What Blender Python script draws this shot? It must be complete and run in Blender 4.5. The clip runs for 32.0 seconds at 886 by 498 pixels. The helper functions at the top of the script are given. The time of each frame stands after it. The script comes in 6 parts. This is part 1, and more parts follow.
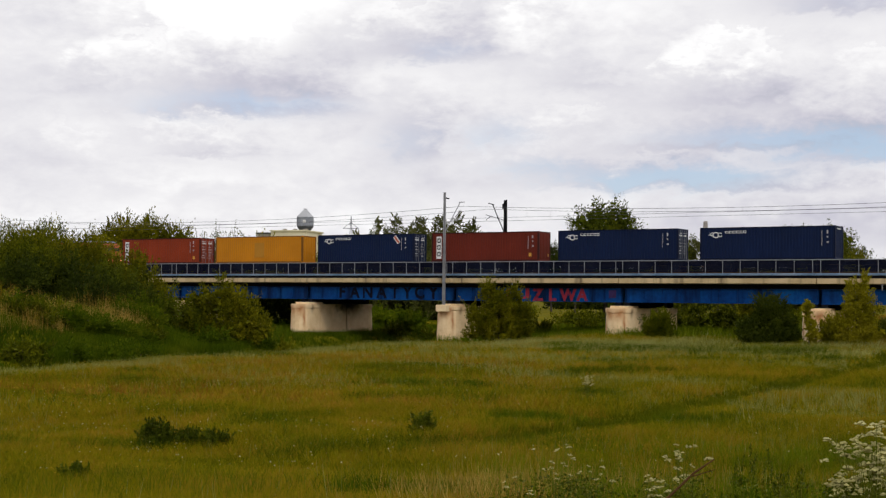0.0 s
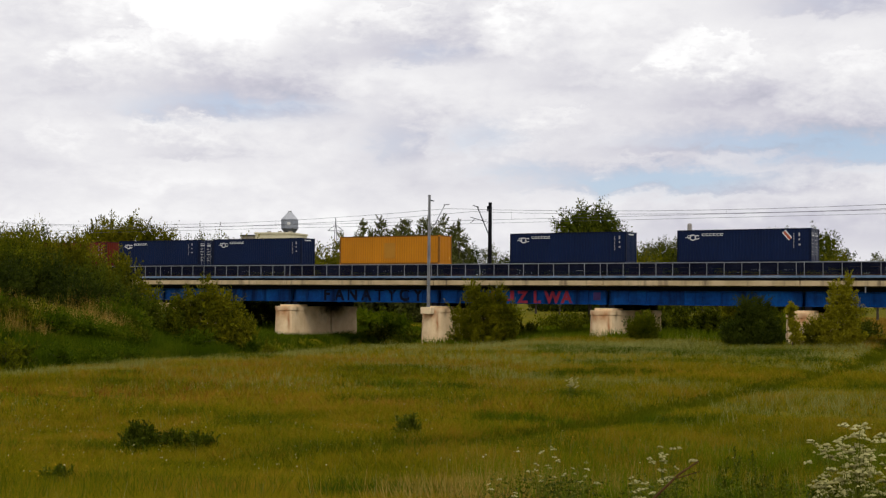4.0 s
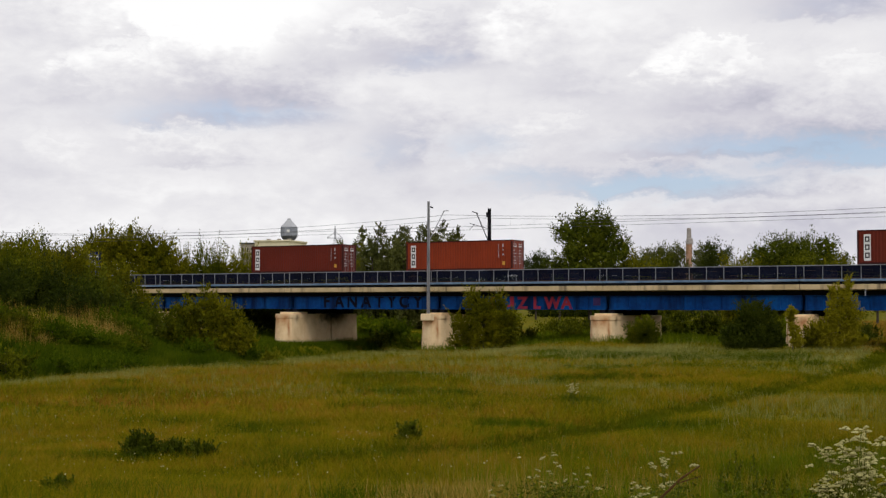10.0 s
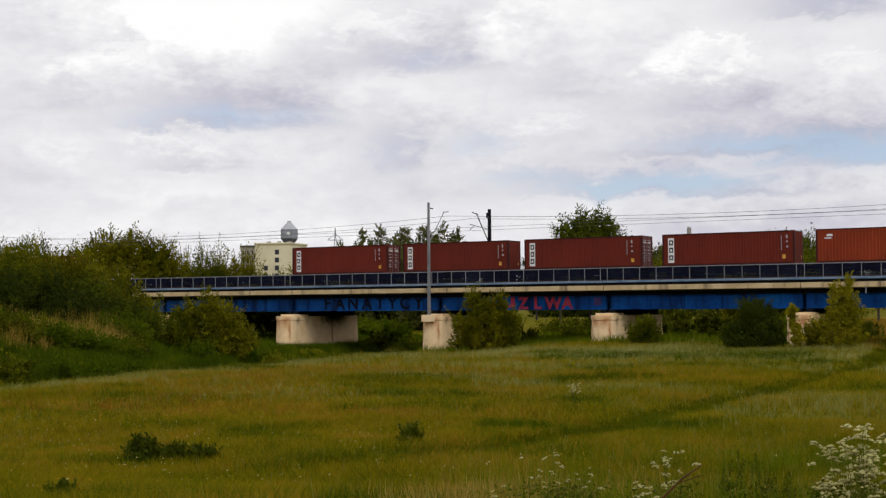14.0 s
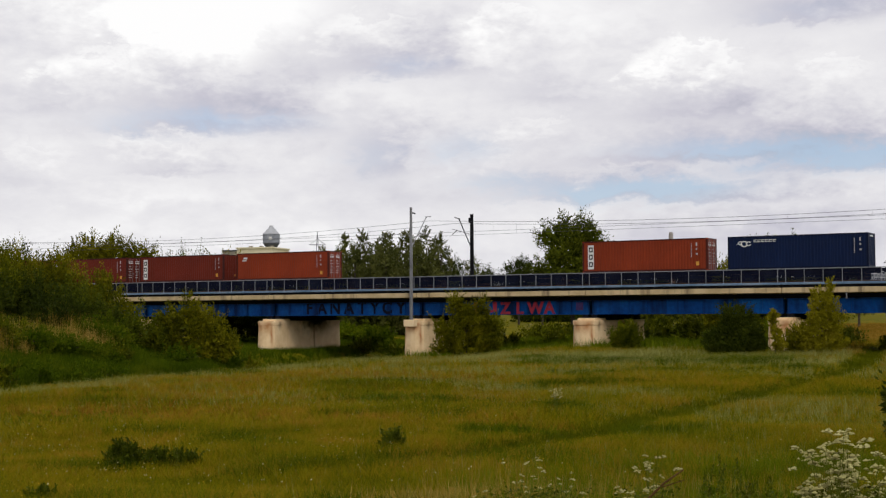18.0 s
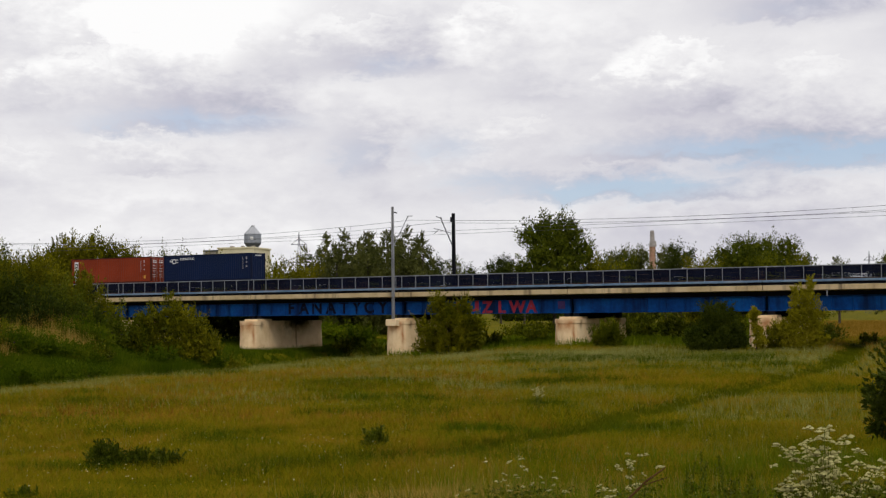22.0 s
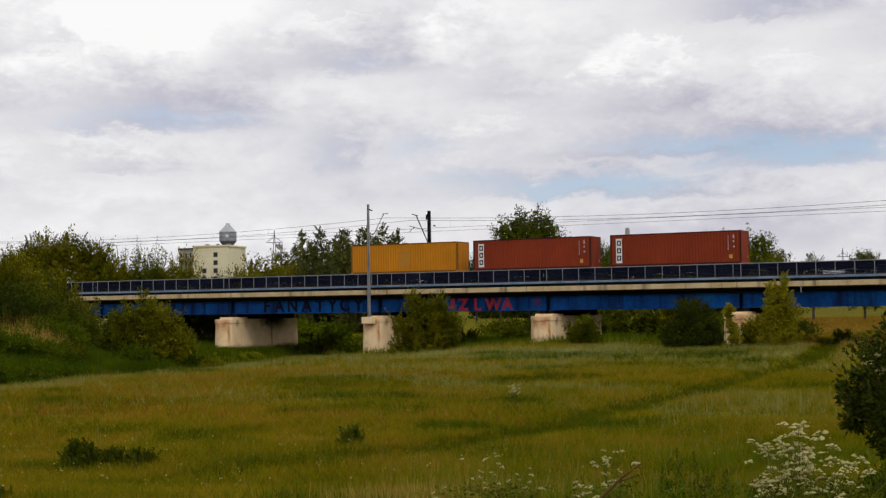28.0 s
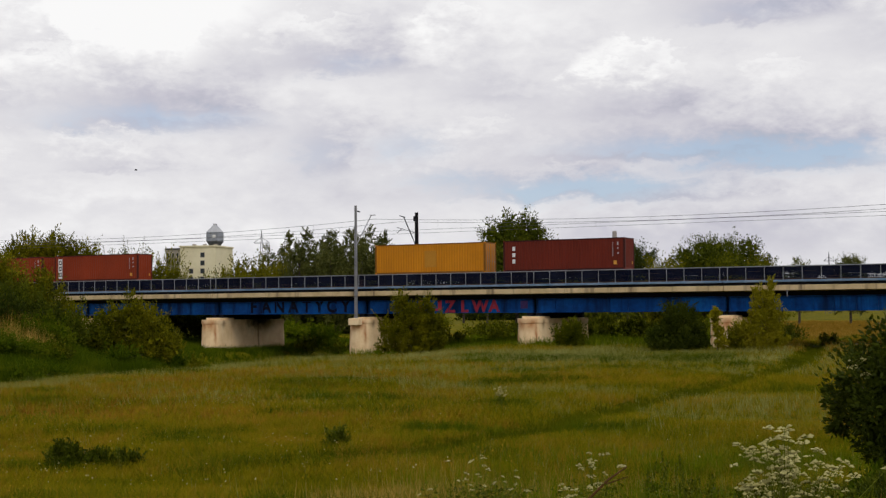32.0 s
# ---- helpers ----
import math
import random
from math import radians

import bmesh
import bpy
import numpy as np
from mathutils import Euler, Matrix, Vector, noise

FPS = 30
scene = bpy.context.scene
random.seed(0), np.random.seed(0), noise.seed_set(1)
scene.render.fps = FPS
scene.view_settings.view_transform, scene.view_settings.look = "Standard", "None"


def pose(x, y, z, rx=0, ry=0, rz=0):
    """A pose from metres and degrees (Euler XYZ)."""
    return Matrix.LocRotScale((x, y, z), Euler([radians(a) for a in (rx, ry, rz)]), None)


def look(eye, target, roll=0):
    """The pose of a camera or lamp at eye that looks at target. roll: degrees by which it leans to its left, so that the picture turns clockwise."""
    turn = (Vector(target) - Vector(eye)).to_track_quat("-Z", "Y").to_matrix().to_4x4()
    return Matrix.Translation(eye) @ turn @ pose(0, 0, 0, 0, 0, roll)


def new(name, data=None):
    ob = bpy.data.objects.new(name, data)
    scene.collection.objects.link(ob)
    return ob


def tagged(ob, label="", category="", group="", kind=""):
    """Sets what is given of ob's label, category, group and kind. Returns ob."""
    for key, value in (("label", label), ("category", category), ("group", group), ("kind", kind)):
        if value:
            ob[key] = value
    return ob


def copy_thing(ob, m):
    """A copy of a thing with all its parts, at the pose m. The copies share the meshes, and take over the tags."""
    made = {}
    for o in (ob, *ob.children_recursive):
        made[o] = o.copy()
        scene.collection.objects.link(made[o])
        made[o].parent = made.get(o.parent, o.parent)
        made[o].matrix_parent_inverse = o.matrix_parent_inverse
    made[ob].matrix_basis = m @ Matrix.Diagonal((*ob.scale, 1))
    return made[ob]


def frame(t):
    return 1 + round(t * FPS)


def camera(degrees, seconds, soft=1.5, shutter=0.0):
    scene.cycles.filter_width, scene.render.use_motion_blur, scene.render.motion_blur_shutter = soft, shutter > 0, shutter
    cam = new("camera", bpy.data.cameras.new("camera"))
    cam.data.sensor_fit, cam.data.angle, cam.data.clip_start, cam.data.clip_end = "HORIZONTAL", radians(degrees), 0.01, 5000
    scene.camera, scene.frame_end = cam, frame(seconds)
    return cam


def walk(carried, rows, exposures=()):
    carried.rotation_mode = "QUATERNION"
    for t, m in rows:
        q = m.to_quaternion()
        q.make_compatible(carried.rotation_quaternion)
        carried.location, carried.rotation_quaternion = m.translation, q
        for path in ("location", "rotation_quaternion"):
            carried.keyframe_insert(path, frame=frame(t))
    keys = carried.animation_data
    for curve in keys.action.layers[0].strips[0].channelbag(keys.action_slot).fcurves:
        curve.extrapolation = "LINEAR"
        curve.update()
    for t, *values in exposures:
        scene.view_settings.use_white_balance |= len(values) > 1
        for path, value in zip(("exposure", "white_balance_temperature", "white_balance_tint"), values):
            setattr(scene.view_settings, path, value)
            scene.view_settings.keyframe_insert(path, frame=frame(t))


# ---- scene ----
# ---- camera: it stands on a low rise by the meadow and pans slowly to the right ----
cam = camera(36.08, 32.0, soft=1.3)
EYE = (0.0, 0.0, 4.0)
# seconds, heading, tilt, roll in degrees
VIEW = [
    (0, -0.568, 2.083, 0.580), (0.5, -0.475, 2.096, 0.597), (1, -0.370, 2.106, 0.618),
    (1.5, -0.256, 2.118, 0.651), (2, -0.144, 2.138, 0.681), (2.5, -0.044, 2.154, 0.687),
    (3, 0.029, 2.167, 0.655), (3.5, 0.073, 2.179, 0.591), (5.5, 0.065, 2.215, 0.525),
    (6, 0.060, 2.233, 0.533), (6.5, 0.057, 2.256, 0.531), (7, 0.064, 2.278, 0.532),
    (7.5, 0.086, 2.298, 0.532), (8, 0.110, 2.332, 0.496), (8.5, 0.121, 2.374, 0.418),
    (9, 0.121, 2.408, 0.324), (9.5, 0.112, 2.436, 0.226), (10, 0.096, 2.458, 0.121),
    (10.5, 0.081, 2.472, 0.004), (11, 0.064, 2.476, -0.111), (11.5, 0.045, 2.470, -0.215),
    (12, 0.027, 2.465, -0.298), (12.5, 0.013, 2.465, -0.340), (13, 0.014, 2.467, -0.358),
    (13.5, 0.037, 2.476, -0.370), (14, 0.084, 2.505, -0.381), (14.5, 0.157, 2.547, -0.403),
    (16.5, 0.542, 2.669, -0.335), (17, 0.638, 2.681, -0.317), (17.5, 0.735, 2.692, -0.318),
    (18, 0.831, 2.704, -0.328), (18.5, 0.922, 2.716, -0.317), (19, 1.013, 2.723, -0.279),
    (19.5, 1.117, 2.728, -0.269), (20, 1.227, 2.735, -0.317), (20.5, 1.331, 2.737, -0.391),
    (21, 1.427, 2.725, -0.459), (21.5, 1.516, 2.700, -0.524), (22, 1.600, 2.665, -0.597),
    (22.5, 1.679, 2.626, -0.680), (23, 1.751, 2.592, -0.762), (23.5, 1.817, 2.564, -0.832),
    (24, 1.880, 2.546, -0.888), (24.5, 1.946, 2.536, -0.930), (25, 2.022, 2.529, -0.964),
    (25.5, 2.115, 2.523, -0.975), (27.5, 2.525, 2.546, -0.793), (28, 2.621, 2.550, -0.765),
    (28.5, 2.722, 2.558, -0.709), (29, 2.830, 2.566, -0.648), (29.5, 2.939, 2.573, -0.588),
    (30, 3.044, 2.582, -0.526), (30.5, 3.139, 2.593, -0.485), (31, 3.209, 2.610, -0.467),
    (31.5, 3.220, 2.623, -0.441), (32, 3.155, 2.620, -0.415),
]


def aim(heading, tilt, roll):
    a, b = radians(heading), radians(tilt)
    to = (EYE[0] + math.sin(a) * math.cos(b), EYE[1] + math.cos(a) * math.cos(b), EYE[2] + math.sin(b))
    return look(EYE, to, roll)


walk(cam, [(t, aim(a, b, c)) for t, a, b, c in VIEW], exposures=[(0, 0.08), (10, 0.03), (20, 0.01), (32, -0.05)])

# ---- sky and sun ----
SUN_EL, SUN_AZ = 48.0, 160.0   # the sun stands behind the camera, to its right (clockwise from +y)


def link(nt, a, b):
    nt.links.new(a, b)


def node(nt, kind):
    return nt.nodes.new(kind)


def maths(nt, op, a, b=None, c=None):
    n = nt.nodes.new("ShaderNodeMath")
    n.operation = op
    for i, v in enumerate((a, b, c)):
        if v is None:
            continue
        if isinstance(v, (int, float)):
            n.inputs[i].default_value = v
        else:
            nt.links.new(v, n.inputs[i])
    return n.outputs[0]


def ramp(nt, fac, stops, mode="LINEAR"):
    n = nt.nodes.new("ShaderNodeValToRGB")
    n.color_ramp.interpolation = mode
    els = n.color_ramp.elements
    while len(els) < len(stops):
        els.new(0.5)
    for e, (p, c) in zip(els, stops):
        e.position = p
        e.color = (*c, 1) if len(c) == 3 else c
    nt.links.new(fac, n.inputs[0])
    return n.outputs[0]


def mix(nt, fac, a, b, mode="MIX"):
    n = nt.nodes.new("ShaderNodeMix")
    n.data_type, n.blend_type = "RGBA", mode
    for sock, v in ((n.inputs[0], fac), (n.inputs[6], a), (n.inputs[7], b)):
        if isinstance(v, (int, float)):
            sock.default_value = v
        elif isinstance(v, tuple):
            sock.default_value = (*v, 1)
        else:
            nt.links.new(v, sock)
    return n.outputs[2]


def noise_tex(nt, vec, scale, detail=4.0, rough=0.5, distort=0.0):
    n = nt.nodes.new("ShaderNodeTexNoise")
    n.inputs["Scale"].default_value = scale
    n.inputs["Detail"].default_value = detail
    n.inputs["Roughness"].default_value = rough
    n.inputs["Distortion"].default_value = distort
    if vec is not None:
        nt.links.new(vec, n.inputs["Vector"])
    return n.outputs[0]


def build_world():
    w = bpy.data.worlds.new("overcast_sky")
    scene.world = w
    w.use_nodes = True
    nt = w.node_tree
    nt.nodes.clear()
    out = node(nt, "ShaderNodeOutputWorld")
    bg = node(nt, "ShaderNodeBackground")
    link(nt, bg.outputs[0], out.inputs[0])
    sky = node(nt, "ShaderNodeTexSky")
    sky.sky_type, sky.sun_disc = "NISHITA", False
    sky.sun_elevation, sky.sun_rotation = radians(SUN_EL), radians(SUN_AZ)
    sky.air_density, sky.dust_density, sky.ozone_density = 1.0, 1.5, 1.0
    blue = mix(nt, 1.0, sky.outputs[0], (0.11, 0.105, 0.105), "MULTIPLY")
    co = node(nt, "ShaderNodeTexCoord").outputs["Generated"]
    sep = node(nt, "ShaderNodeSeparateXYZ")
    link(nt, co, sep.inputs[0])
    x, y, z = sep.outputs
    # the cloud layer overhead, drawn out towards the horizon
    zz = maths(nt, "ADD", maths(nt, "MAXIMUM", z, 0.0), 0.30)
    comb = node(nt, "ShaderNodeCombineXYZ")
    link(nt, maths(nt, "DIVIDE", x, zz), comb.inputs[0])
    link(nt, maths(nt, "DIVIDE", y, zz), comb.inputs[1])
    flat = noise_tex(nt, comb.outputs[0], 2.2, 5, 0.5, 0.3)
    # billows seen from the side
    mp = node(nt, "ShaderNodeMapping")
    mp.inputs["Scale"].default_value = (12.0, 12.0, 24.0)
    link(nt, co, mp.inputs[0])
    bill = noise_tex(nt, mp.outputs[0], 1.3, 3, 0.5, 0.3)
    puff = noise_tex(nt, mp.outputs[0], 3.2, 5, 0.55, 0.3)
    fluff = noise_tex(nt, mp.outputs[0], 9.0, 5, 0.6, 0.2)
    front = maths(nt, "GREATER_THAN", y, 0.0)

    def offset(v, amounts):
        for t, k in zip((bill, puff, fluff), amounts):
            v = maths(nt, "MULTIPLY_ADD", maths(nt, "SUBTRACT", t, 0.5), k, v)
        return v

    xs, zs = offset(x, (0.08, 0.06, 0.03)), offset(z, (0.012, 0.020, 0.012))
    xc, zc = offset(x, (0.03, 0.055, 0.035)), offset(z, (0.0, 0.040, 0.026))

    def radius(u, w, az, el, wa, we):
        dx = maths(nt, "DIVIDE", maths(nt, "SUBTRACT", u, math.sin(radians(az))), radians(wa))
        dz = maths(nt, "DIVIDE", maths(nt, "SUBTRACT", w, math.sin(radians(el))), radians(we))
        return maths(nt, "ADD", maths(nt, "MULTIPLY", dx, dx), maths(nt, "MULTIPLY", dz, dz)), dz

    def lobe(az, el, wa, we, amount):
        """A soft patch of lighter or darker cloud."""
        r, _ = radius(xs, zs, az, el, wa, we)
        g = maths(nt, "POWER", 2.718, maths(nt, "MULTIPLY", r, -1.0))
        return maths(nt, "MULTIPLY", maths(nt, "MULTIPLY", g, front), amount)

    def base(az, el, wa, we, amount):
        """The underside of a cloud: sharp below, fading upwards."""
        dx = maths(nt, "DIVIDE", maths(nt, "SUBTRACT", xs, math.sin(radians(az))), radians(wa))
        dz = maths(nt, "DIVIDE", maths(nt, "SUBTRACT", zs, math.sin(radians(el))), radians(we))
        low = ramp(nt, maths(nt, "MULTIPLY_ADD", dz, 0.25, 0.25), [(0.16, (0, 0, 0)), (0.27, (1, 1, 1)), (0.36, (0.75, 0.75, 0.75)), (0.95, (0, 0, 0))], "EASE")
        g = maths(nt, "POWER", 2.718, maths(nt, "MULTIPLY", maths(nt, "MULTIPLY", dx, dx), -1.0))
        return maths(nt, "MULTIPLY", maths(nt, "MULTIPLY", maths(nt, "MULTIPLY", g, low), front), amount)

    def heap(az, el, wa, we, amount):
        """A cumulus with a crisp top that fades towards its base."""
        r, dz = radius(xc, zc, az, el, wa, we)
        g = ramp(nt, r, [(0.55, (1, 1, 1)), (1.0, (0, 0, 0))])
        low = ramp(nt, maths(nt, "MULTIPLY_ADD", dz, 0.5, 0.5), [(0.05, (0, 0, 0)), (0.80, (1, 1, 1))])
        return maths(nt, "MULTIPLY", maths(nt, "MULTIPLY", maths(nt, "MULTIPLY", g, low), front), amount)

    val = maths(nt, "ADD", offset(0.785, (0.20, 0.20, 0.08)), maths(nt, "MULTIPLY", maths(nt, "SUBTRACT", flat, 0.5), 0.22))
    for args in CLOUD_HEAPS:
        val = maths(nt, "ADD", val, heap(*args))
    for args in CLOUD_LOBES:
        val = maths(nt, "ADD", val, lobe(*args))
    for args in CLOUD_BASES:
        val = maths(nt, "ADD", val, base(*args))
    cloud = ramp(nt, val, [(0.42, (0.40, 0.41, 0.49)), (0.58, (0.575, 0.565, 0.64)), (0.70, (0.70, 0.69, 0.735)), (0.82, (0.825, 0.815, 0.835)), (0.95, (0.985, 0.98, 0.98))])
    # thin places through which the blue shows
    thin = None
    for args in CLOUD_GAPS:
        g = lobe(*args)
        thin = g if thin is None else maths(nt, "ADD", thin, g)
    thin = maths(nt, "MINIMUM", thin, 0.85)
    veil = mix(nt, 0.42, blue, (0.50, 0.66, 0.93))
    link(nt, mix(nt, thin, cloud, veil), bg.inputs[0])
    bg.inputs[1].default_value = 1.0


# bearing, elevation, half width and half height in degrees, amount
CLOUD_HEAPS = [(-9.6, 11.0, 3.4, 2.0, 0.17), (-13.6, 9.7, 1.9, 1.2, 0.12), (10.9, 10.3, 2.3, 1.2, 0.12), (9.5, 9.9, 1.4, 0.8, 0.08), (12.6, 9.7, 1.3, 0.8, 0.06), (-2.2, 11.6, 2.6, 1.0, 0.10),
               (3.4, 12.2, 1.5, 0.8, 0.07), (17.0, 9.7, 1.6, 0.7, 0.06), (2.5, 6.4, 1.6, 0.6, 0.05), (-15.6, 6.4, 1.6, 0.6, 0.05), (-11.0, 6.9, 2.4, 0.5, 0.05), (4.6, 7.6, 1.6, 0.6, 0.06), (8.0, 5.6, 1.5, 0.5, 0.05)]
CLOUD_LOBES = [(-10.0, 12.6, 4.6, 1.5, 0.20), (-6.5, 12.8, 3.0, 1.0, 0.10), (5.5, 12.4, 4.5, 1.2, 0.10), (-17.3, 11.6, 1.9, 1.5, -0.03), (-8.2, 8.9, 2.6, 0.8, -0.06), (-5.0, 9.8, 2.2, 0.9, -0.05),
               (-1.2, 10.9, 3.4, 0.8, -0.05), (1.6, 10.3, 2.0, 0.7, -0.05), (-2.0, 7.0, 1.1, 1.3, -0.08), (1.4, 6.9, 1.6, 0.8, -0.05), (15.8, 12.3, 3.2, 0.7, -0.13), (11.5, 8.5, 5.0, 0.9, -0.06),
               (16.5, 7.6, 4.2, 1.2, -0.07), (13.0, 6.6, 7.0, 0.8, -0.07), (6.4, 5.4, 3.4, 0.5, -0.08), (16.0, 3.4, 6.5, 1.2, -0.13), (9.0, 3.0, 5.0, 1.0, -0.09), (-4.0, 3.4, 8.0, 0.8, 0.05),
               (-16.0, 3.4, 4.0, 0.8, 0.06), (12.2, 6.0, 2.4, 0.35, 0.06), (20.5, 11.0, 2.0, 1.0, -0.08), (22.5, 6.5, 3.0, 1.0, -0.06), (-10.0, 5.0, 4.0, 0.6, 0.04), (15.8, 8.8, 3.0, 0.6, 0.03)]
CLOUD_BASES = [(-9.3, 7.6, 3.4, 0.95, -0.22), (-6.4, 8.3, 1.9, 0.8, -0.10), (-10.5, 5.8, 1.9, 0.6, -0.13), (-1.0, 10.15, 2.9, 1.0, -0.15), (-1.3, 6.0, 1.2, 1.1, -0.09), (12.4, 6.3, 5.2, 0.85, -0.17),
               (18.0, 5.85, 4.4, 0.9, -0.20), (8.6, 4.7, 4.6, 0.8, -0.22), (13.6, 4.7, 3.0, 0.7, -0.12), (16.2, 11.8, 2.8, 0.8, -0.13), (11.6, 8.1, 3.0, 0.7, -0.09), (4.6, 8.8, 1.8, 0.7, -0.08), (-16.5, 8.2, 1.6, 0.7, -0.06)]
CLOUD_GAPS = [(-9.2, 7.95, 3.0, 0.42, 0.55), (13.2, 6.75, 3.6, 0.42, 0.65), (18.2, 6.25, 3.8, 0.50, 1.0), (8.6, 5.05, 3.8, 0.45, 0.95), (11.4, 5.3, 2.2, 0.36, 0.4), (-0.8, 10.4, 1.6, 0.34, 0.22), (1.6, 6.9, 1.3, 0.55, 0.28), (3.4, 5.5, 1.6, 0.34, 0.35), (-2.0, 6.6, 1.0, 0.7, 0.2), (15.9, 12.2, 2.0, 0.4, 0.15)]
build_world()
sun = new("sun", bpy.data.lights.new("sun", "SUN"))
sun.data.energy, sun.data.angle, sun.data.color = 1.0, radians(14), (1.0, 0.95, 0.88)
a, e = radians(SUN_AZ), radians(SUN_EL)
sun.matrix_world = look((80 * math.sin(a) * math.cos(e), 80 * math.cos(a) * math.cos(e), 80 * math.sin(e)), (0, 0, 0))


# ---- materials ----


def material(name, stops, scale=1.0, rough=0.7, metal=0.0, bump=0.0, bump_scale=None, stretch=(1, 1, 1), fine=0.25, fine_scale=None,
             streak=None, island=0.0, each=0.0, spots=None, translucent=0.0, world_space=True, spec=0.15):
    """A surface whose colour runs along stops by noise in two scales. streak: colour of runs of dirt down the face. spots: colour and share of worn spots."""
    m = bpy.data.materials.new(name)
    m.use_nodes = True
    nt = m.node_tree
    nt.nodes.clear()
    out = node(nt, "ShaderNodeOutputMaterial")
    bs = node(nt, "ShaderNodeBsdfPrincipled")
    if world_space:
        co = node(nt, "ShaderNodeNewGeometry").outputs["Position"]
    else:
        co = node(nt, "ShaderNodeTexCoord").outputs["Object"]
    mp = node(nt, "ShaderNodeMapping")
    mp.inputs["Scale"].default_value = stretch
    link(nt, co, mp.inputs[0])
    v = mp.outputs[0]
    a1 = noise_tex(nt, v, scale, 5, 0.55, 0.3)
    a2 = noise_tex(nt, v, fine_scale or scale * 9, 4, 0.6)
    fac = maths(nt, "ADD", maths(nt, "MULTIPLY", a1, 1 - fine), maths(nt, "MULTIPLY", a2, fine))
    if island:
        rnd = node(nt, "ShaderNodeNewGeometry").outputs["Random Per Island"]
        fac = maths(nt, "ADD", fac, maths(nt, "MULTIPLY", maths(nt, "SUBTRACT", rnd, 0.5), island))
    if each:
        rnd = node(nt, "ShaderNodeObjectInfo").outputs["Random"]
        fac = maths(nt, "ADD", fac, maths(nt, "MULTIPLY", maths(nt, "SUBTRACT", rnd, 0.5), each))
    col = ramp(nt, fac, stops)
    if streak:
        color, share, freq = streak
        sm = node(nt, "ShaderNodeMapping")
        sm.inputs["Scale"].default_value = (freq, freq, freq * 0.07)
        link(nt, co, sm.inputs[0])
        s = noise_tex(nt, sm.outputs[0], 1.0, 6, 0.62, 0.2)
        col = mix(nt, ramp(nt, s, [(1 - share - 0.07, (0, 0, 0)), (1 - share + 0.10, (0.9, 0.9, 0.9))]), col, color)
    if spots:
        color, share, sc = spots
        s = noise_tex(nt, v, sc, 6, 0.65)
        col = mix(nt, ramp(nt, s, [(1 - share - 0.03, (0, 0, 0)), (1 - share + 0.03, (1, 1, 1))]), col, color)
    link(nt, col, bs.inputs["Base Color"])
    bs.inputs["Roughness"].default_value = rough
    bs.inputs["Metallic"].default_value = metal
    bs.inputs["Specular IOR Level"].default_value = spec
    if bump:
        bn = node(nt, "ShaderNodeBump")
        bn.inputs["Strength"].default_value = 0.6
        bn.inputs["Distance"].default_value = bump
        link(nt, noise_tex(nt, v, bump_scale or scale * 20, 5, 0.6), bn.inputs["Height"])
        link(nt, bn.outputs[0], bs.inputs["Normal"])
    if translucent:
        tr = node(nt, "ShaderNodeBsdfTranslucent")
        link(nt, col, tr.inputs[0])
        ms = node(nt, "ShaderNodeMixShader")
        ms.inputs[0].default_value = translucent
        link(nt, bs.outputs[0], ms.inputs[1])
        link(nt, tr.outputs[0], ms.inputs[2])
        link(nt, ms.outputs[0], out.inputs[0])
    else:
        link(nt, bs.outputs[0], out.inputs[0])
    return m


def stops3(dark, mid, light):
    return [(0.30, dark), (0.5, mid), (0.70, light)]


def shades(c, k=0.25):
    return stops3(tuple(v * (1 - k) for v in c), c, tuple(min(1, v * (1 + k)) for v in c))


M = {}
M["soil"] = material("meadow_soil", [(0.36, (0.040, 0.048, 0.0015)), (0.5, (0.106, 0.100, 0.002)), (0.64, (0.190, 0.128, 0.005))], 0.17, 0.95, bump=0.05, bump_scale=3.0, fine=0.45, fine_scale=0.55, spec=0.02)
M["grass"] = material("meadow_grass", [(0.34, (0.062, 0.082, 0.0015)), (0.46, (0.168, 0.156, 0.002)), (0.54, (0.240, 0.196, 0.005)), (0.66, (0.332, 0.166, 0.018))],
                      0.075, 0.75, fine=0.42, fine_scale=0.45, island=0.24, translucent=0.3, spec=0.03)
M["grass_pale"] = material("pale_seeding_grass", [(0.3, (0.17, 0.178, 0.030)), (0.5, (0.25, 0.252, 0.065)), (0.7, (0.34, 0.33, 0.11))], 0.2, 0.8, island=0.3, translucent=0.3, spec=0.03)
M["grass_bank"] = material("lush_bank_grass", stops3((0.045, 0.072, 0.001), (0.098, 0.140, 0.002), (0.175, 0.195, 0.008)), 0.25, 0.75, island=0.25, translucent=0.3, spec=0.03)
M["grass_lush"] = material("lush_river_grass", stops3((0.026, 0.046, 0.001), (0.060, 0.094, 0.002), (0.125, 0.145, 0.006)), 0.45, 0.75, island=0.2, translucent=0.3, spec=0.03)
M["straw"] = material("dry_reed", stops3((0.16, 0.095, 0.010), (0.32, 0.205, 0.034), (0.48, 0.34, 0.08)), 0.3, 0.85, island=0.35, translucent=0.2, spec=0.03)
M["rust_grass"] = material("rusty_dry_grass", stops3((0.15, 0.10, 0.006), (0.27, 0.155, 0.018), (0.36, 0.22, 0.04)), 0.2, 0.85, island=0.25, translucent=0.3, spec=0.03)
# track grass, darkened for the shade of the taller grass beside it
M["grass_path"] = material("shade_dark_path_grass", stops3((0.050, 0.064, 0.001), (0.088, 0.102, 0.002), (0.130, 0.138, 0.004)), 0.3, 0.8, island=0.2, translucent=0.3, spec=0.03)
